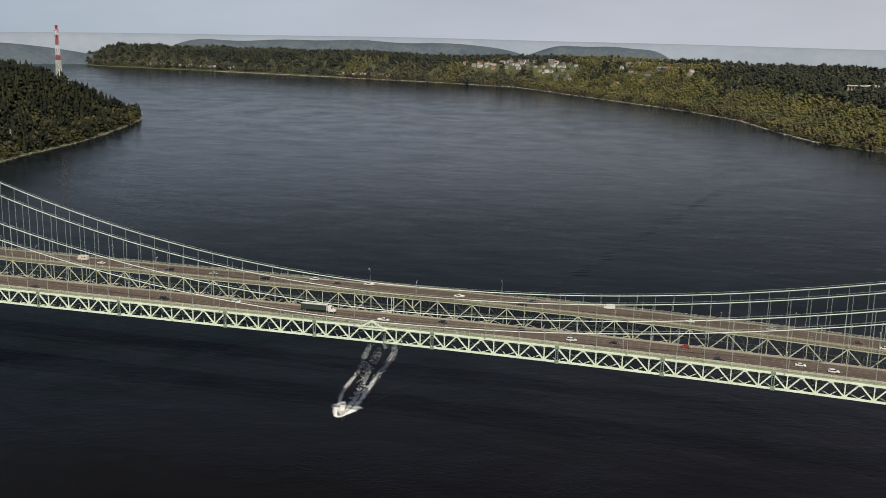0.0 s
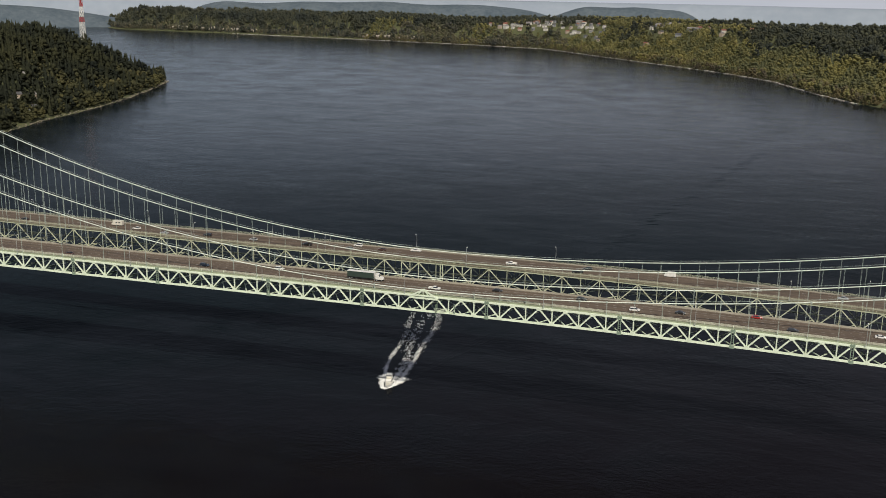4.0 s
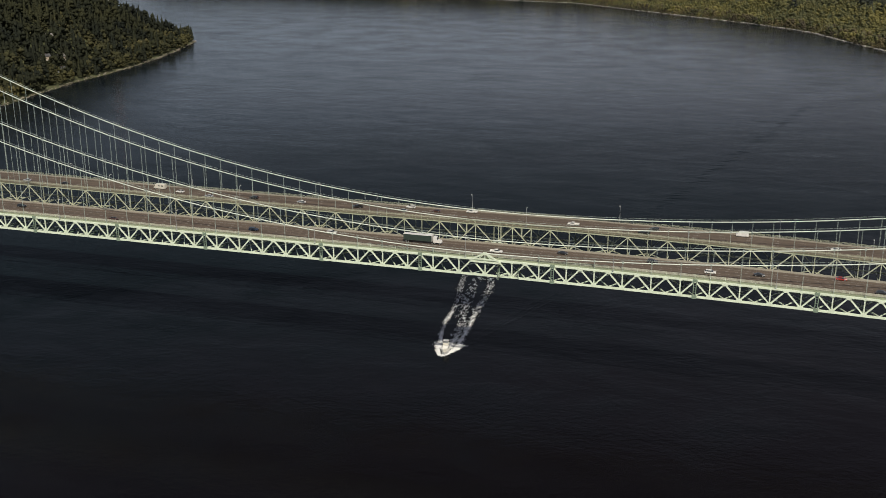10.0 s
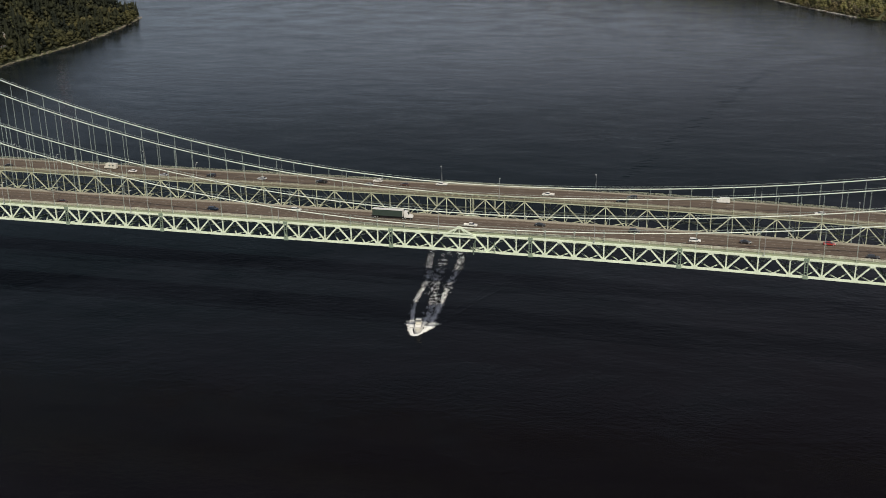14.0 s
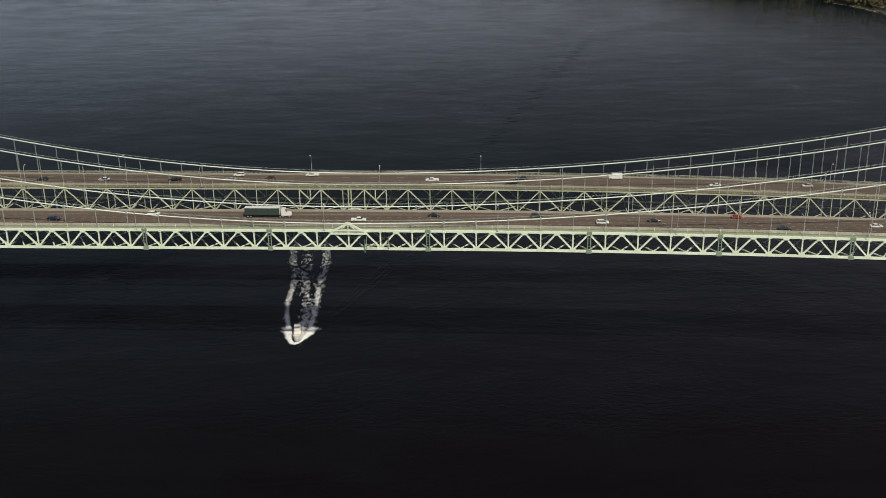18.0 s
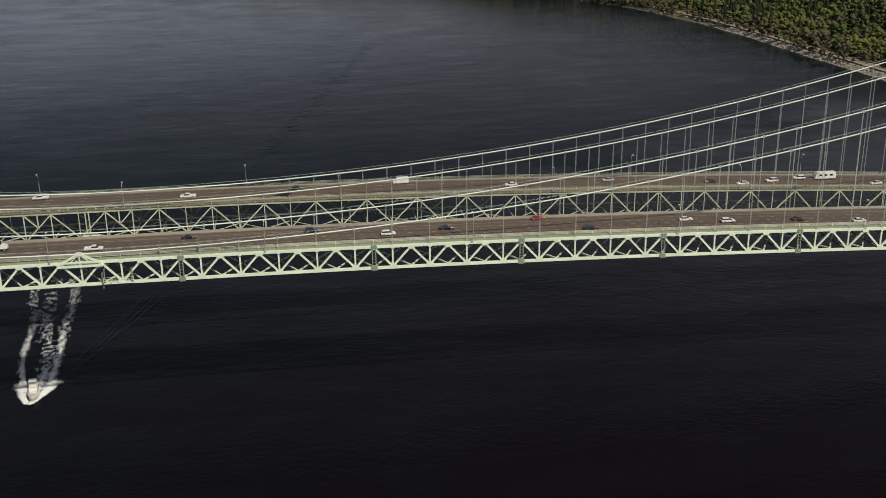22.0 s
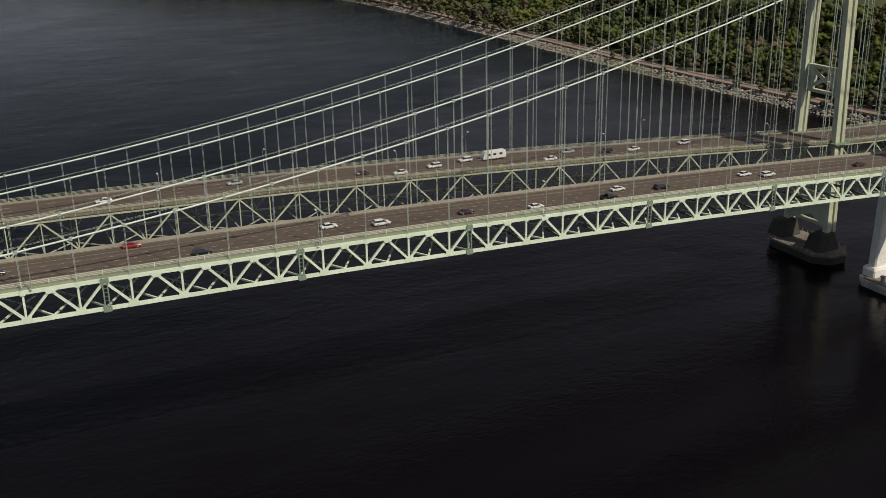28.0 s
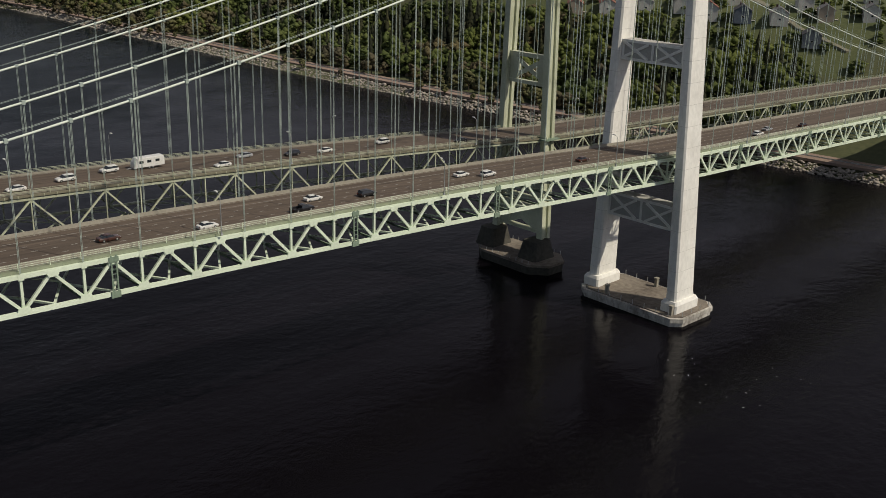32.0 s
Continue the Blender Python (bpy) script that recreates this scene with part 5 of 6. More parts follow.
part("trailer_roof", Mesh().box(-9.65, 4.25, -1.3, 1.3, 4.0, 4.12), M["white"], lorry, "white trailer roof")
part("trailer_front", Mesh().box(4.21, 4.3, -1.28, 1.28, 1.25, 4.1), M["white"], lorry, "white trailer front")
part("chassis", Mesh().box(-9.4, 8.6, -0.5, 0.5, 0.75, 1.2), M["black"], lorry, "black chassis frame")
part("cab", Mesh().loft([[(x, -1.2 * t, 0.9), (x, 1.2 * t, 0.9), (x, 1.2 * t, h), (x, -1.2 * t, h)] for x, h, t in ((4.9, 3.7, 0.98), (6.4, 3.6, 0.98), (6.9, 2.2, 0.98), (8.5, 1.95, 0.8), (8.8, 1.4, 0.72))]), M["white"], lorry, "white tractor cab")
part("windscreen", Mesh().add([(6.46, -1.0, 3.4), (6.46, 1.0, 3.4), (6.93, 1.02, 2.3), (6.93, -1.02, 2.3), (6.4, -1.0, 3.35), (6.4, 1.0, 3.35), (6.85, 1.02, 2.25), (6.85, -1.02, 2.25)], [(0, 1, 2, 3), (7, 6, 5, 4), (0, 4, 5, 1), (1, 5, 6, 2), (2, 6, 7, 3), (3, 7, 4, 0)]), M["glass"], lorry, "dark windscreen")
wheels(lorry, 18, 2.5, (-8.4, -7.2, 4.4, 5.6, 8.0), 0.5)


def boxy(name, label, cat, x, y, z, east, length, wide, low, high, mat, nose):
    van = thing(name, label, cat, "bridge traffic", at=(x, y, z))
    if not east:
        van.rotation_euler = (0, 0, math.pi)
    c = 0.12
    rings = [[(xx, -wide / 2 * t, low), (xx, wide / 2 * t, low), (xx, wide / 2 * t, hh - c), (xx, wide / 2 * t - c, hh), (xx, -wide / 2 * t + c, hh), (xx, -wide / 2 * t, hh - c)] for xx, hh, t in nose]
    part("body", Mesh().loft(rings), mat, van)
    return van


v = boxy("cargo_van", "white high-roof cargo van on the older bridge", "van", 108, OLD_Y + 5.6, old_top(108) + 1.36, False, 6, 2.0, 0.45, 2.6, M["white"],
         ((-3.0, 2.5, 0.97), (-2.8, 2.62, 1.0), (1.3, 2.62, 1.0), (2.2, 1.5, 0.98), (2.9, 1.15, 0.85)))
part("windscreen", Mesh().add([(1.42, -0.85, 2.45), (1.42, 0.85, 2.45), (2.16, 0.9, 1.6), (2.16, -0.9, 1.6), (1.36, -0.85, 2.4), (1.36, 0.85, 2.4), (2.1, 0.9, 1.55), (2.1, -0.9, 1.55)], [(0, 1, 2, 3), (7, 6, 5, 4), (0, 4, 5, 1), (1, 5, 6, 2), (2, 6, 7, 3), (3, 7, 4, 0)]), M["glass"], v, "dark windscreen")
wheels(v, 6, 2.0, (-1.8, 1.9), 0.36)
v = boxy("camper_van", "white camper with an overcab on the older bridge", "camper", -206, OLD_Y + 1.9, old_top(-206) + 1.36, False, 7, 2.3, 0.5, 3.1, M["cream"],
         ((-3.6, 3.0, 0.98), (-3.4, 3.1, 1.0), (1.6, 3.1, 1.0), (2.3, 2.9, 1.0), (2.32, 1.9, 0.95), (3.4, 1.2, 0.85)))
for x0 in (-2.6, -0.6):
    for s in (-1, 1):
        part("window", Mesh().box(x0, x0 + 1.1, s * 1.15 - 0.03, s * 1.15 + 0.03, 1.7, 2.3), M["glass"], v, "dark side window")
wheels(v, 7, 2.2, (-2.2, 2.3), 0.38)
park("suv", "white", 270.5, OLD_Y + 1.9, old_top(270) + 1.36, False)
v = boxy("travel_trailer", "white travel trailer with dark windows behind a car", "caravan", 281.6, OLD_Y + 1.9, old_top(281) + 1.36, False, 8, 2.4, 0.6, 3.2, M["white"],
         ((-4.4, 2.7, 0.96), (-4.1, 3.15, 1.0), (3.6, 3.2, 1.0), (4.3, 2.2, 0.97), (4.5, 1.3, 0.9)))
for x0 in (-2.9, -0.5, 1.8):
    for s in (-1, 1):
        part("window", Mesh().box(x0, x0 + 1.2, s * 1.2 - 0.03, s * 1.2 + 0.03, 1.7, 2.4), M["glass"], v, "dark side window")
part("tow_bar", Mesh().beam((4.4, 0, 0.6), (6.2, 0, 0.55), 0.2, 0.15), M["steel"], v, "steel tow bar")
wheels(v, 8, 2.3, (-0.9, 0.1), 0.36)

# ---- work platform under the new bridge ----
gantry = thing("maintenance_platform", "pale green work platform hung under the truss", "platform", at=(11.5, -NEW_Y, LOW + 1.5))
part("floor", Mesh().box(-5.0, 4.2, -1.6, 1.0, -1.35, -1.2), M["green"], gantry)
for x0 in (-5.0, -2.7, -0.4, 1.9, 4.2):
    part("stanchion", Mesh().box(x0 - 0.06, x0 + 0.06, -1.62, -1.5, -1.2, 0.9), M["green"], gantry)
for z in (-0.4, 0.2, 0.8):
    part("rail", Mesh().beam((-5.0, -1.56, z), (4.2, -1.56, z), 0.07, 0.09), M["green"], gantry)
for x0 in (-4.6, 3.8):
    part("hanger_frame", Mesh().box(x0 - 0.15, x0 + 0.15, -1.2, -0.9, -1.2, 3.2).box(x0 - 0.15, x0 + 0.15, -1.2, 0.2, 3.0, 3.3), M["green_dark"], gantry, "dark green hanging frame")
part("ladder", Mesh().box(-5.2, -5.1, -1.1, -0.5, -2.9, 2.4).box(-5.5, -5.4, -1.1, -0.5, -2.9, 2.4), M["green_dark"], gantry, "dark green ladder")

# ---- the motor boat and its wake ----
BOAT = (-31.5, 31.0)
boat = thing("motor_boat", "white cabin cruiser running under the bridges", "boat", at=(*BOAT, 0.0))
boat.rotation_euler = (0, 0, radians(9))
hull = []
for y, w, keel, top in ((6.5, 1.9, -0.2, 1.3), (3.0, 2.2, -0.5, 1.4), (-1.5, 2.15, -0.5, 1.6), (-4.5, 1.5, -0.3, 1.85), (-6.6, 0.5, 0.5, 2.1), (-7.2, 0.08, 1.5, 2.2)):
    hull.append([(-w, y, top), (-w * 0.93, y, keel + 0.8), (0, y, keel), (w * 0.93, y, keel + 0.8), (w, y, top)])
part("hull", Mesh().loft(hull), M["white"], boat)
part("foredeck", Mesh().loft([[(-w, y, z), (w, y, z), (w * 0.8, y, z + 0.35), (-w * 0.8, y, z + 0.35)] for y, w, z in ((-1.0, 1.9, 1.55), (-4.0, 1.4, 1.8), (-6.2, 0.5, 2.05))]), M["cream"], boat, "cream foredeck")
part("cabin", Mesh().loft([[(-w, y, 1.4), (w, y, 1.4), (w * 0.9, y, h), (-w * 0.9, y, h)] for y, w, h in ((3.2, 1.75, 3.3), (0.0, 1.75, 3.4), (-1.2, 1.7, 3.2), (-2.6, 1.5, 1.9))]), M["white"], boat)
part("cabin_glazing", Mesh().loft([[(-w, y, 2.2), (w, y, 2.2), (w, y, h), (-w, y, h)] for y, w, h in ((2.8, 1.74, 2.9), (-1.0, 1.74, 2.9), (-2.2, 1.52, 2.3))]), M["glass"], boat, "dark cabin windows")
part("flybridge", Mesh().loft([[(-w, y, 3.35), (w, y, 3.35), (w * 0.95, y, h), (-w * 0.95, y, h)] for y, w, h in ((2.6, 1.5, 4.0), (-0.2, 1.5, 4.1), (-0.9, 1.2, 3.7))]), M["cream"], boat, "cream flybridge")
part("canopy", Mesh().box(-1.4, 1.4, -0.2, 2.6, 5.3, 5.42), M["white"], boat, "white canopy")
for sx in (-1.3, 1.3):
    for sy in (-0.1, 2.5):
        part("canopy_post", Mesh().box(sx - 0.04, sx + 0.04, sy - 0.04, sy + 0.04, 4.0, 5.3), M["steel"], boat)
part("swim_step", Mesh().box(-1.7, 1.7, 6.4, 7.3, 0.35, 0.5), M["cream"], boat, "low swim step")
part("bow_rail", Mesh().tube([(-1.7, -2.0, 2.4), (-1.2, -4.6, 2.7), (0, -7.0, 3.0), (1.2, -4.6, 2.7), (1.7, -2.0, 2.4)], 0.04, 5), M["steel"], boat, "thin steel bow rail")

frng = np.random.default_rng(5)


def foam_patch(name, spots, label):
    """Loose flakes of foam lying on the water. spots: x, y, size, height."""
    vs, fs, n = [], [], 0
    for x, y, size, hz in spots:
        k = 6
        a0 = frng.uniform(0, 6.3)
        r = size * frng.uniform(0.5, 1.2, k)
        st = frng.uniform(0.6, 1.5)
        ring = [(x + r[i] * math.cos(a0 + i * 1.047), y + st * r[i] * math.sin(a0 + i * 1.047), 0.03 + 0.3 * hz * frng.uniform(0, 1)) for i in range(k)]
        vs += [(x, y, 0.06 + hz * frng.uniform(0.4, 1.0))] + ring
        fs += [(n, n + 1 + i, n + 1 + (i + 1) % k) for i in range(k)]
        n += k + 1
    tagged(new(name, numpy_mesh(name, np.array(vs), np.array(fs), M["foam"])), label, "foam", kind="stuff")


spots = []
for lane, spread, clumps in ((-7.4, 0.8, 430), (0.6, 1.8, 470), (8.0, 1.1, 660)):
    for k in range(clumps):
        u = frng.uniform(0, 1) ** 1.6
        bend = 1.5 * math.sin(u * 7.0 + 0.3 * lane) - 16.0 * u
        cx = BOAT[0] + lane * (0.42 + 0.58 * min(1, u * 3.5)) + bend + frng.normal(0, spread * (0.5 + 0.8 * u))
        cy = BOAT[1] + 4 + 118 * u
        for _ in range(int(frng.integers(2, 11))):
            spots.append((cx + frng.normal(0, 0.38), cy + frng.normal(0, 0.62), frng.uniform(0.05, 0.25) * (1.25 - 0.6 * u), 0.08))
foam_patch("wake_foam", spots, "three trails of broken white foam behind the boat")
spots = []
for k in range(2400):
    u = frng.uniform(0, 1)
    s = frng.choice((-1, 1, 1))
    spots.append((BOAT[0] + s * (0.6 + 5.8 * u ** 0.75 + frng.normal(0, 0.35 + 0.9 * u)) - 0.6, BOAT[1] - 6.8 + 17 * u + frng.normal(0, 0.5), frng.uniform(0.10, 0.36) * (1.15 - 0.5 * u), 0.45 * (1 - 0.6 * u)))
foam_patch("bow_spray", spots, "white spray thrown up round the bow")


def swell(name, p, q, height, width, count, gap, label):
    """Low waves of a wake, side by side."""
    m = Mesh()
    p, q = Vector((*p, 0)), Vector((*q, 0))
    a = (q - p).normalized()
    side = Vector((-a.y, a.x, 0))
    n = 60
    for c in range(count):
        base = len(m.v)
        for k in range(n + 1):
            u = k / n
            mid = p + (q - p) * u + side * (c * gap * (0.4 + u) + 0.25 * math.sin(u * 23 + c) + 0.6 * math.sin(u * 7 + 2 * c))
            h = height * math.sin(math.pi * (0.03 + 0.94 * u)) * (0.65 + 0.35 * math.sin(u * 31 + c * 2))
            for w, g in ((-1, -0.2), (-0.5, 0.5), (0, 1), (0.5, 0.5), (1, -0.2)):
                m.v.append(tuple(mid + side * (w * width) + Vector((0, 0, h * g))))
        m.f += [(base + k * 5 + j, base + (k + 1) * 5 + j, base + (k + 1) * 5 + j + 1, base + k * 5 + j + 1) for k in range(n) for j in range(4)]
    tagged(new(name, m.data(name, M["water"], True)), label, "water", kind="stuff")


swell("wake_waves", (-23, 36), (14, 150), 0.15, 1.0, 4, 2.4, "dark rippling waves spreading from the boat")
m = Mesh()
wr = random.Random(12)
for k in range(64):
    u = (k + wr.uniform(0, 0.6)) / 64
    cx, cy = 30 + 135 * u + wr.uniform(-4, 4), 300 + 600 * u
    ax, ay = math.cos(radians(24)), math.sin(radians(24))
    long, high, wide = wr.uniform(5, 12), wr.uniform(0.10, 0.22), wr.uniform(0.7, 1.3)
    base = len(m.v)
    for j in range(9):
        s = j / 4 - 1
        for w, g in ((-1, -0.15), (-0.5, 0.5), (0, 1), (0.5, 0.5), (1, -0.15)):
            m.v.append((cx + ax * s * long - ay * w * wide, cy + ay * s * long + ax * w * wide + 0.8 * math.sin(2 * s + k), high * (g * (1 - s * s) - 0.1 * s * s)))
    m.f += [(base + j * 5 + i, base + (j + 1) * 5 + i, base + (j + 1) * 5 + i + 1, base + j * 5 + i + 1) for j in range(8) for i in range(4)]
tagged(new("old_wake_ripples", m.data("old_wake_ripples", M["water"], True)), "row of short dark ripples left by the boat", "water", kind="stuff")
spots = []
for cx, cy, w, d, c in ((405, -62, 14, 7, 16), (398, -48, 8, 5, 8)):
    spots += [(cx + frng.normal(0, w), cy + frng.normal(0, d), frng.uniform(0.1, 0.24), 0.03) for _ in range(c)]
foam_patch("drift_foam", spots, "scattered flecks of drifting foam")

# ---- railway, rocks and brush along the eastern shore ----
def offset_line(points, out):
    res = []
    for k, (x, y) in enumerate(points):
        a, b = points[max(k - 1, 0)], points[min(k + 1, len(points) - 1)]
        dx, dy = b[0] - a[0], b[1] - a[1]
        s = math.hypot(dx, dy)
        res.append((x + dy / s * out, y - dx / s * out))
    return res


def fine(points, step):
    out = []
    for (ax, ay), (bx, by) in zip(points, points[1:]):
        n = max(1, int(math.hypot(bx - ax, by - ay) / step))
        out += [(ax + (bx - ax) * k / n, ay + (by - ay) * k / n) for k in range(n)]
    return out + [points[-1]]


SHORE = fine(EAST_SHORE[1:13], 12)


def ribbon(name, inner, outer, z, mat, parent, label=""):
    m = Mesh()
    a, b = offset_line(SHORE, inner), offset_line(SHORE, outer)
    m.loft([[(*p, z - 1.4), (*q, z - 1.4), (*q, z), (*p, z)] for p, q in zip(a, b)])
    return part(name, m, mat, parent, label)


railway = thing("railway", "single railway track on brown ballast along the shore", "railway", at=(0, 0, 0))
ribbon("track_bed", 9, 22, 5.0, M["ballast"], railway, "brown ballast bed")
for o in (14.8, 16.3):
    ribbon("rail", o, o + 0.14, 5.3, M["steel"], railway, "worn steel rail")
rr = random.Random(4)
rv, rf = ico_points(0.3, 77)
vs, fs, n = [], [], 0
for (x, y), (ix, iy) in zip(fine(offset_line(SHORE, 0), 1.1), fine(offset_line(SHORE, 8.5), 1.1)):
    for _ in range(6 if y < 900 else 1):
        u = rr.uniform(-0.15, 0.85)
        s = rr.uniform(0.4, 1.25)
        vs.append(rv * np.array([s * rr.uniform(0.7, 1.3), s * rr.uniform(0.7, 1.3), s * 0.7]) + (x + (ix - x) * u + rr.uniform(-1, 1), y + (iy - y) * u + rr.uniform(-1, 1), 0.1 + 4.0 * max(0, u)))
        fs.append(rf + n)
        n += 12
tagged(new("shore_rocks", numpy_mesh("shore_rocks", np.concatenate(vs), np.concatenate(fs), M["rock"])), "pale grey boulders tumbled along the waterline", "rocks", kind="stuff")
vs, fs, n = [], [], 0
for x, y in fine(EAST_SHORE[13:24], 3.0):
    for _ in range(2):
        s = rr.uniform(0.7, 1.8)
        vs.append(rv * np.array([s, s, s * 0.6]) + (x + rr.uniform(-3, 2), y + rr.uniform(-3, 2), rr.uniform(0.1, 1.2)))
        fs.append(rf + n)
        n += 12
tagged(new("far_shore_rocks", numpy_mesh("far_shore_rocks", np.concatenate(vs), np.concatenate(fs), M["padside"])), "pale line of rocks and driftwood on the far shore", "rocks", kind="stuff")
# Bare clay showing through the woods on the far bluffs.
vs, fs, n = [], [], 0
for x0, x1, d0, d1, count in ((-1910, -1480, 24, 44, 46), (-1080, -850, 14, 34, 34)):
    made = 0
    while made < count:
        x, y = rr.uniform(x0, x1), rr.uniform(2690, 2960)
        z, d = east_height(np.array([x]), np.array([y]))
        if not d0 < d[0] < d1:
            continue
        made += 1
        w = rr.uniform(2.5, 7.0)
        vs.append(rv * np.array([w, 3.0, rr.uniform(4.0, 7.5)]) + (x, y, z[0] + rr.uniform(4.0, 9.0)))
        fs.append(rf + n)
        n += 12
tagged(new("clay_bluffs", numpy_mesh("clay_bluffs", np.concatenate(vs), np.concatenate(fs), M["clay"])), "pale bare clay bluffs showing through the far woods", "bluff", kind="stuff")
WS = fine(WEST_SHORE[1:], 3.0)
vs, fs, n = [], [], 0
for x, y in WS:
    for _ in range(2):
        s = rr.uniform(0.5, 1.4)
        vs.append(rv * np.array([s, s, s * 0.5]) + (x - rr.uniform(-1, 7), y + rr.uniform(-2, 2), rr.uniform(0.2, 1.6)))
        fs.append(rf + n)
        n += 12
tagged(new("beach_rocks", numpy_mesh("beach_rocks", np.concatenate(vs), np.concatenate(fs), M["bluff"])), "pale strip of beach stones under the headland", "rocks", kind="stuff")


def limbs(m, height, r):
    m.tube([(0, 0, -0.8), (0.1, 0, height * 0.3), (0.05, 0.1, height * 0.62), (0, 0.1, height * 0.85)], [0.34, 0.27, 0.17, 0.05], 7)
    for k in range(6):
        a, z = k * 1.05 + r.uniform(-0.3, 0.3), height * r.uniform(0.28, 0.6)
        e = height * r.uniform(0.2, 0.32)
        m.tube([(0.05, 0.05, z), (math.cos(a) * e * 0.6, math.sin(a) * e * 0.6, z + e * 0.6), (math.cos(a) * e, math.sin(a) * e, z + e * 1.0)], [0.12, 0.08, 0.03], 5)
    return m


def tree(seed, mat, words, lumps):
    r = random.Random(seed)
    t = thing("tree", words, "tree", "shoreline trees")
    part("trunk", limbs(Mesh(), 9.0, r), M["bark"], t, "grey-brown trunk and limbs")
    v, f = broad_crown(seed, lumps)
    crown = numpy_mesh("crown", v * np.array([9.5, 9.5, 9.0]) + (0, 0, 1.6), f, mat)
    part("crown", crown, None, t)
    return t


SAMPLES = [tree(51, M["spring"], "young spring-green broadleaf tree by the railway", 26), tree(52, M["bare"], "budding grey-brown tree by the railway", 24),
           tree(53, M["spring"], "rounded green broadleaf tree by the railway", 30)]
line = offset_line(SHORE, 25) + offset_line(SHORE, 7)
used = 0
for k, (x, y) in enumerate(line):
    seaside = k >= len(SHORE)
    if -45 < y < 85 or y > 1250 or (seaside and rr.random() < (0.62 if y < 640 else 0.12)) or (not seaside and rr.random() < 0.25):
        continue
    x, y = x + rr.uniform(-2, 2), y + rr.uniform(-4, 4)
    z = float(east_height(np.array([x]), np.array([y]))[0][0])
    s = rr.uniform(0.45, 0.8) * (1.0 if y < 640 else 1.35) if seaside else rr.uniform(0.8, 1.4)
    m = pose(x, y, z - 0.2, 0, 0, rr.uniform(0, 360)) @ Matrix.Diagonal((s, s, s * rr.uniform(0.8, 1.15), 1))
    c = SAMPLES[used % 3] if used < 3 else copy_thing(SAMPLES[rr.randrange(3)], Matrix())
    c.matrix_basis = m
    used += 1


# ---- houses ----
HOUSE_PAINT = {"white": varied("white_house_siding", (0.44, 0.42, 0.38), (0.62, 0.60, 0.56), 0.3, 2.0, 0.8), "grey": varied("grey_house_siding", (0.16, 0.17, 0.18), (0.25, 0.26, 0.27), 0.3, 2.0, 0.8),
               "tan": varied("tan_house_siding", (0.32, 0.26, 0.20), (0.42, 0.35, 0.28), 0.3, 2.0, 0.8), "blue": varied("slate_blue_siding", (0.10, 0.12, 0.15), (0.16, 0.18, 0.22), 0.3, 2.0, 0.8)}
ROOF_PAINT = {"dark": varied("dark_shingle_roof", (0.05, 0.05, 0.055), (0.10, 0.10, 0.105), 0.5, 4.0, 0.9), "red": varied("red_brown_roof", (0.16, 0.07, 0.05), (0.26, 0.12, 0.09), 0.5, 4.0, 0.9),
              "grey": varied("grey_shingle_roof", (0.15, 0.14, 0.14), (0.24, 0.23, 0.22), 0.5, 4.0, 0.9)}


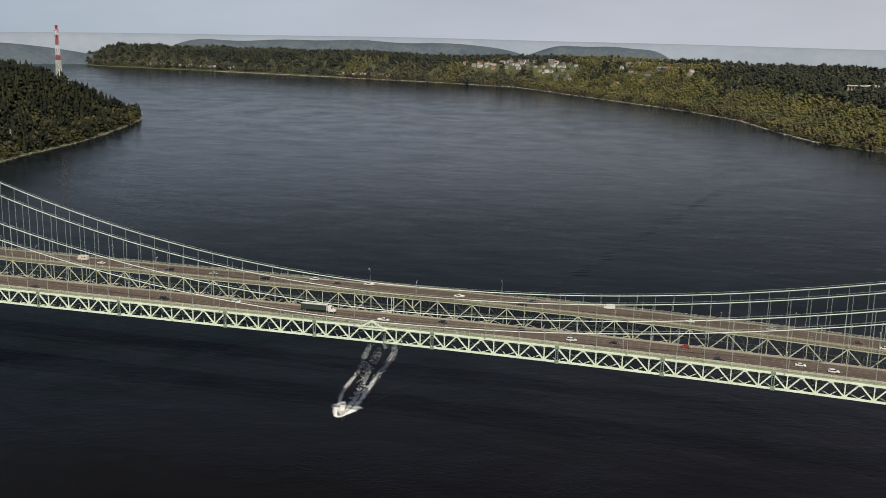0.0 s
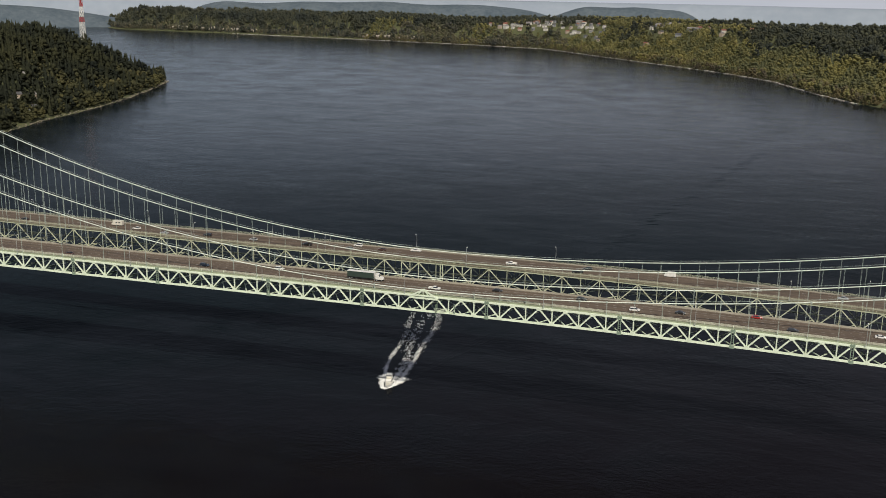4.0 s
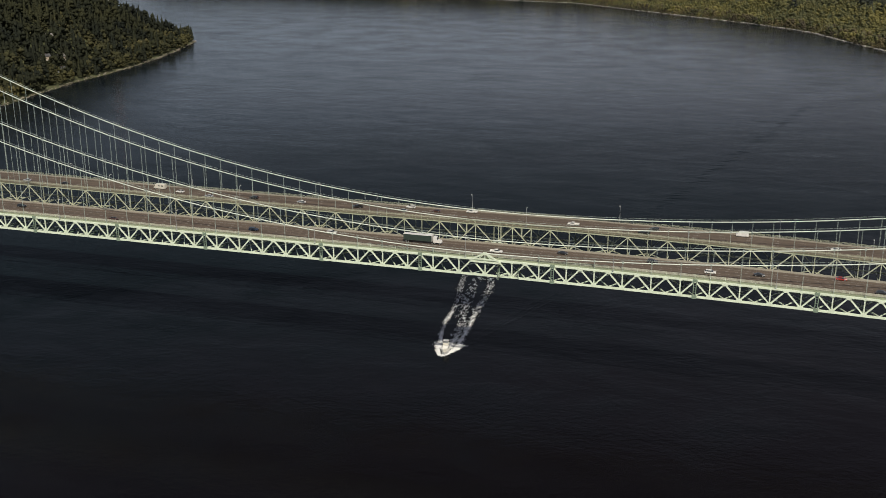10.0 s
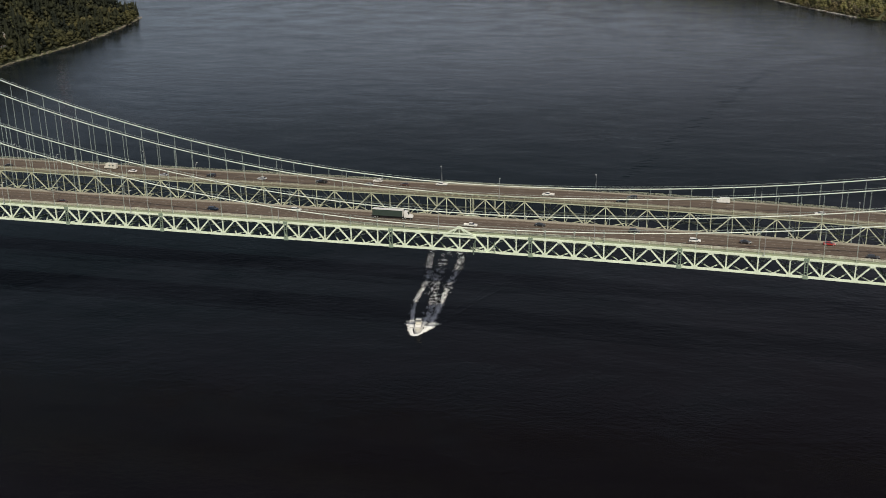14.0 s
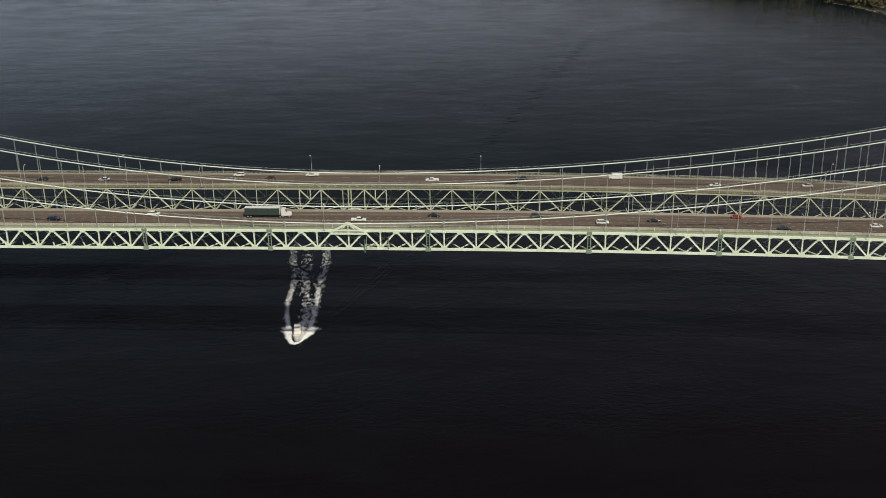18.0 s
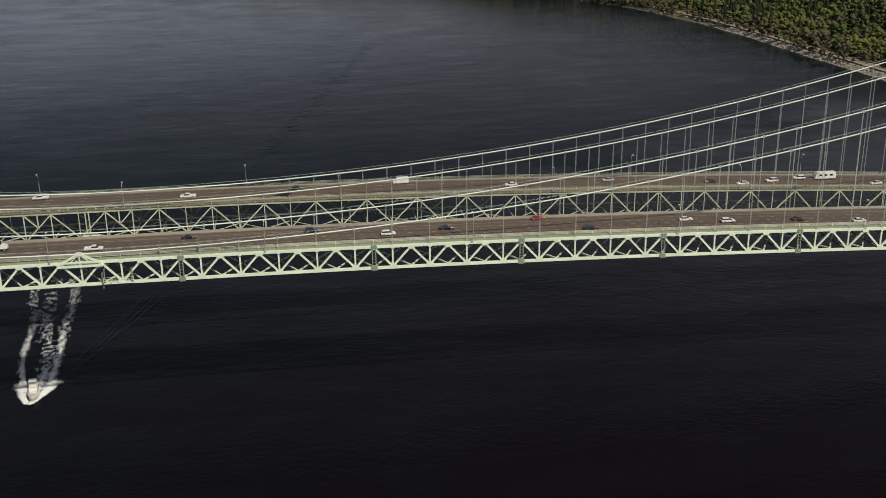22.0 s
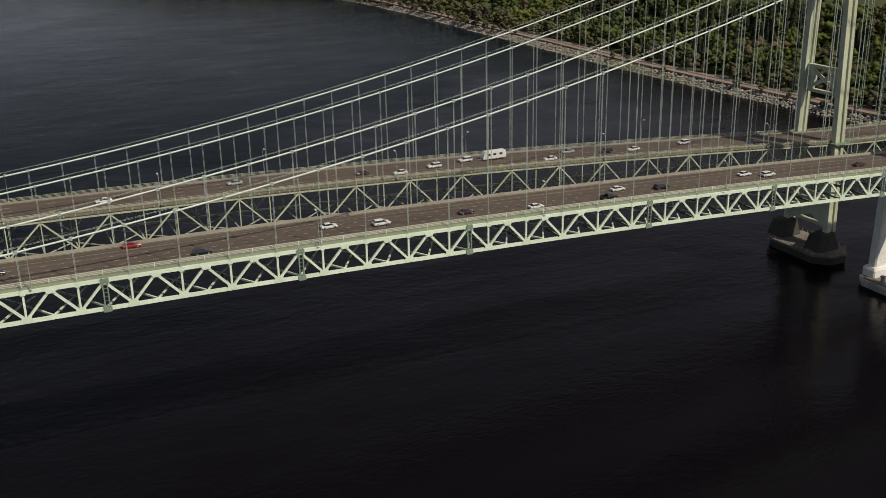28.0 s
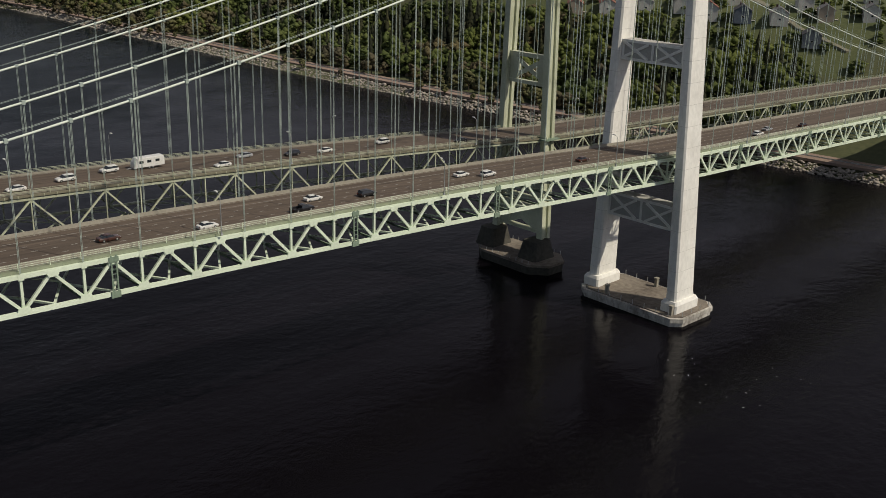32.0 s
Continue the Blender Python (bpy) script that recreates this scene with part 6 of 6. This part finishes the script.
def house(x, y, turn, w, d, h, wall, roof, ground=east_height, group="hillside houses", plain=False):
    z = float(ground(np.array([float(x)]), np.array([float(y)]))[0][0])
    tone = {"white": "white", "grey": "grey", "tan": "tan", "blue": "slate-blue"}[wall]
    cover = {"dark": "dark", "red": "red-brown", "grey": "grey"}[roof]
    home = thing("house", f"{tone} timber house with a {cover} gabled roof among trees", "house", group, at=(x, y, z))
    home.rotation_euler = (0, 0, radians(turn))
    W, D = w / 2, d / 2
    walls = Mesh().box(-W, W, -D, D, -2.5, h)
    walls.add([(-W, -D, h), (-W, D, h), (-W, 0, h + D * 0.62), (-W + 0.2, -D, h), (-W + 0.2, D, h), (-W + 0.2, 0, h + D * 0.62)], [(0, 2, 1), (3, 4, 5), (0, 3, 5, 2), (1, 2, 5, 4)])
    walls.add([(W, -D, h), (W, D, h), (W, 0, h + D * 0.62), (W - 0.2, -D, h), (W - 0.2, D, h), (W - 0.2, 0, h + D * 0.62)], [(0, 1, 2), (5, 4, 3), (0, 2, 5, 3), (1, 4, 5, 2)])
    part("wall", walls, HOUSE_PAINT[wall], home)
    for s in (-1, 1):
        e, r = s * (D + 0.6), h + D * 0.62 + 0.25
        part("roof", Mesh().add([(-W - 0.5, e, h - 0.25), (W + 0.5, e, h - 0.25), (W + 0.5, 0, r), (-W - 0.5, 0, r), (-W - 0.5, e, h - 0.5), (W + 0.5, e, h - 0.5), (W + 0.5, 0, r - 0.25), (-W - 0.5, 0, r - 0.25)],
                                [(0, 1, 2, 3), (7, 6, 5, 4), (0, 4, 5, 1), (1, 5, 6, 2), (2, 6, 7, 3), (3, 7, 4, 0)]), ROOF_PAINT[roof], home, f"{cover} shingle roof")
    part("chimney", Mesh().box(W * 0.4 - 0.4, W * 0.4 + 0.4, D * 0.3 - 0.4, D * 0.3 + 0.4, h, h + D * 0.62 + 1.2), M["brown"], home, "brown brick chimney")
    levels = (1.1,) if h < 4.5 else (1.1, 3.9) if h < 8 else (4.0, h - 2.6)
    for lv in levels[:1] if plain else levels:
        for k in range(2 if plain else max(2, int(w / 4))):
            cx = -W + w * (k + 0.5) / max(2, int(w / 4))
            frame_ob = part("window", Mesh().box(cx - 0.95, cx + 0.95, -D - 0.07, -D + 0.05, lv - 0.1, lv + 1.5), M["white"], home, "white window frame")
            part("pane", Mesh().box(cx - 0.8, cx + 0.8, -D - 0.1, -D - 0.072, lv + 0.05, lv + 1.35), M["glass"], frame_ob, "dark window pane")
    for s in () if plain else (-1, 1):
        frame_ob = part("window", Mesh().box(s * W - 0.06, s * W + 0.06, -0.8, 0.8, 1.2, 2.6), M["white"], home, "white window frame")
        part("pane", Mesh().box(s * W - 0.09, s * W + 0.09, -0.65, 0.65, 1.35, 2.45), M["glass"], frame_ob, "dark window pane")
    part("door", Mesh().box(-0.5, 0.5, -D - 0.08, -D + 0.02, 0.0, 2.1), M["brown"], home, "brown front door")
    part("deck_porch", Mesh().box(-W * 0.8, W * 0.8, -D - 2.6, -D - 0.1, -0.5, -0.2).box(-W * 0.8, W * 0.8, -D - 2.6, -D - 2.5, 0.6, 0.75), HOUSE_PAINT["white"], home, "white railed porch deck")
    return home


HOMES = ((946, 400, 35, 17, 10, 5.8, "white", "dark"), (962, 366, 30, 20, 11, 6.2, "white", "red"), (930, 322, 32, 16, 10, 5.5, "grey", "dark"), (905, 288, 35, 13, 9, 3.2, "tan", "grey"),
            (893, 252, 28, 18, 11, 5.8, "white", "grey"), (1041, 347, 40, 15, 10, 5.6, "tan", "red"), (984, 267, 30, 18, 10, 5.5, "tan", "dark"), (880, 208, 30, 15, 11, 6.0, "blue", "dark"),
            (882, 176, 25, 19, 10, 5.8, "blue", "grey"), (1115, 322, 35, 18, 11, 5.8, "white", "dark"), (969, 223, 30, 16, 10, 5.6, "white", "grey"), (1000, 430, 38, 15, 10, 5.2, "grey", "grey"),
            (1030, 398, 30, 16, 10, 5.6, "white", "dark"), (1075, 440, 35, 15, 10, 5.6, "tan", "dark"), (1010, 310, 30, 15, 9, 5.0, "white", "red"), (950, 180, 28, 16, 10, 5.6, "grey", "dark"),
            (1050, 250, 30, 17, 10, 5.6, "white", "grey"), (1020, 200, 28, 15, 10, 5.2, "tan", "dark"), (1100, 380, 30, 17, 10, 5.6, "white", "grey"), (1150, 270, 30, 16, 10, 5.6, "white", "dark"),
            (930, 452, 38, 16, 10, 5.6, "grey", "dark"), (975, 500, 38, 16, 10, 5.6, "white", "grey"), (1035, 520, 35, 15, 10, 5.6, "tan", "red"), (1120, 470, 35, 16, 10, 5.6, "white", "dark"))
FRONT = [(754, 298, 40, 20, 11, 5.6, "tan", "red"), (760, 274, 40, 20, 11, 5.8, "white", "red"), (767, 246, 38, 16, 10, 6.0, "white", "grey"), (773, 221, 38, 15, 10, 6.4, "white", "grey"),
         (771, 198, 36, 21, 12, 6.8, "white", "red"), (776, 175, 34, 16, 11, 6.0, "blue", "dark"), (782, 152, 34, 16, 11, 5.8, "white", "grey"), (769, 121, 30, 17, 11, 5.8, "grey", "dark"),
         (806, 148, 36, 16, 10, 6.6, "white", "dark"), (797, 128, 33, 14, 10, 5.8, "tan", "grey"), (809, 104, 32, 16, 10, 6.0, "white", "grey"), (796, 196, 36, 17, 11, 6.6, "white", "red")]
HOMES = FRONT + [(x - 125, y - 170, *rest) for x, y, *rest in HOMES if y > 262 and all((x - 125 - a[0]) ** 2 + (y - 170 - a[1]) ** 2 > 24 ** 2 for a in FRONT)]
for row in HOMES:
    house(*row)
for k, (x, y) in enumerate(COVE):
    house(x, y, 60 + 8 * (k % 3), 13 + k % 4, 9, 4.5 + k % 2, ("white", "tan", "grey", "tan")[k % 4], ("grey", "grey", "dark", "dark")[k % 4], ground=west_height, group="headland houses", plain=True)
hr = random.Random(31)
for gx in range(790, 1135, 38):
    for gy in range(100, 400, 34):
        x, y = gx + hr.uniform(-7, 7), gy + hr.uniform(-6, 6)
        if x > 798 and hr.random() < 0.8 and all((x - b[0]) ** 2 + (y - b[1]) ** 2 > 26 ** 2 for b in HOMES):
            house(x, y, hr.uniform(22, 42), hr.uniform(16, 22), hr.uniform(10, 12), hr.uniform(5.6, 7.6), hr.choice(("white", "white", "tan", "grey", "blue")), hr.choice(("dark", "grey", "red", "red")), plain=x > 900)
for k, (x, y) in enumerate(SITES + TOWN):
    size = 1.0 if k < len(SITES) else 0.78
    house(x, y, prng.choice((0, 20, -30, 60)), size * prng.uniform(11, 18), size * prng.uniform(8, 10), size * prng.uniform(5, 8), prng.choice(("white", "white", "tan", "white", "grey")), prng.choice(("grey", "grey", "dark", "red")), group="plateau houses", plain=True)
z = float(east_height(np.array([440.0]), np.array([1900.0]))[0][0])
hall = thing("long_building", "long low white flat-roofed building above the woods", "building", at=(440, 1900, z))
hall.rotation_euler = (0, 0, radians(-14))
part("wall", Mesh().box(-30, 30, -8, 8, -2, 8), HOUSE_PAINT["tan"], hall)
part("roof", Mesh().box(-32, 6, -9.5, 9, 8, 9.2).box(6, 32, -9.5, 9, 8, 10.6), HOUSE_PAINT["white"], hall, "flat white roof slab")
for k in range(9):
    part("window", Mesh().box(-27 + k * 6.2, -22.5 + k * 6.2, -8.1, -7.95, 2, 6.5), M["glass"], hall, "dark tall window")
# Lawns, a street and a hedge between the homes.
for name, label, cat, mat, pts, lift in (("road_hillside", "pale grey hillside street between the houses", "road", M["walk"], [(770, 95), (780, 135), (810, 190), (860, 215), (935, 300), (1025, 390)], 0.35),):
    m = Mesh()
    rings = []
    for x, y in fine(pts, 8):
        z = float(east_height(np.array([float(x)]), np.array([float(y)]))[0][0])
        rings.append([(x - 2.6, y + 1.6, z - 1), (x + 2.6, y - 1.6, z - 1), (x + 2.6, y - 1.6, z + lift), (x - 2.6, y + 1.6, z + lift)])
    m.loft(rings)
    tagged(new(name, m.data(name, mat)), label, cat, kind="structure")
xs, ys = np.meshgrid(np.arange(745, 1150, 10.0), np.arange(88, 450, 10.0))
zz, _ = east_height(xs, ys)
v = np.stack([xs, ys, zz + 0.12], -1).reshape(-1, 3)
n = xs.shape[1]
a = (np.arange(xs.shape[0] - 1)[:, None] * n + np.arange(n - 1)[None]).ravel()
f = np.concatenate([np.stack([a, a + 1, a + n + 1], 1), np.stack([a, a + n + 1, a + n], 1)])
tagged(new("lawn", numpy_mesh("lawn", v, f, M["grass"], True)), "spring lawns sloping between the houses", "lawn", kind="structure")

# ---- the pylon on the headland ----
px, py = -1049.0, 1250.0
pz = float(west_height(np.array([px]), np.array([py]))[0][0])
mast = thing("lattice_pylon", "tall red and white lattice pylon on the headland", "pylon", at=(px, py, pz))
H = 177.0 - pz
for k in range(12):
    z0, z1 = H * k / 12, H * (k + 1) / 12
    w0, w1 = 4.4 * (1 - 0.72 * k / 12), 4.4 * (1 - 0.72 * (k + 1) / 12)
    m = Mesh()
    for a, b in ((-1, -1), (1, -1), (1, 1), (-1, 1)):
        m.beam((a * w0, b * w0, z0), (a * w1, b * w1, z1), 0.55, 0.55)
    for (a, b), (c, e) in (((-1, -1), (1, -1)), ((1, -1), (1, 1)), ((1, 1), (-1, 1)), ((-1, 1), (-1, -1))):
        m.beam((a * w0, b * w0, z0), (c * w1, e * w1, z1), 0.4, 0.4).beam((c * w0, e * w0, z0), (a * w1, b * w1, z1), 0.4, 0.4).beam((a * w1, b * w1, z1), (c * w1, e * w1, z1), 0.4, 0.4)
    part("lattice_section", m, M["red"] if k in (5, 8, 9, 11) else M["white"], mast, "red lattice section" if k in (5, 8, 9, 11) else "white lattice section")
for z, r in ((H * 0.82, 6.5), (H * 0.9, 5.5), (H * 0.98, 4.5)):
    part("cross_arm", Mesh().beam((-r, 0, z), (r, 0, z), 0.8, 0.8).beam((-r, 0, z + 0.4), (0, 0, z + 2.5), 0.4, 0.4).beam((r, 0, z + 0.4), (0, 0, z + 2.5), 0.4, 0.4), M["red"], mast, "red cross arm")
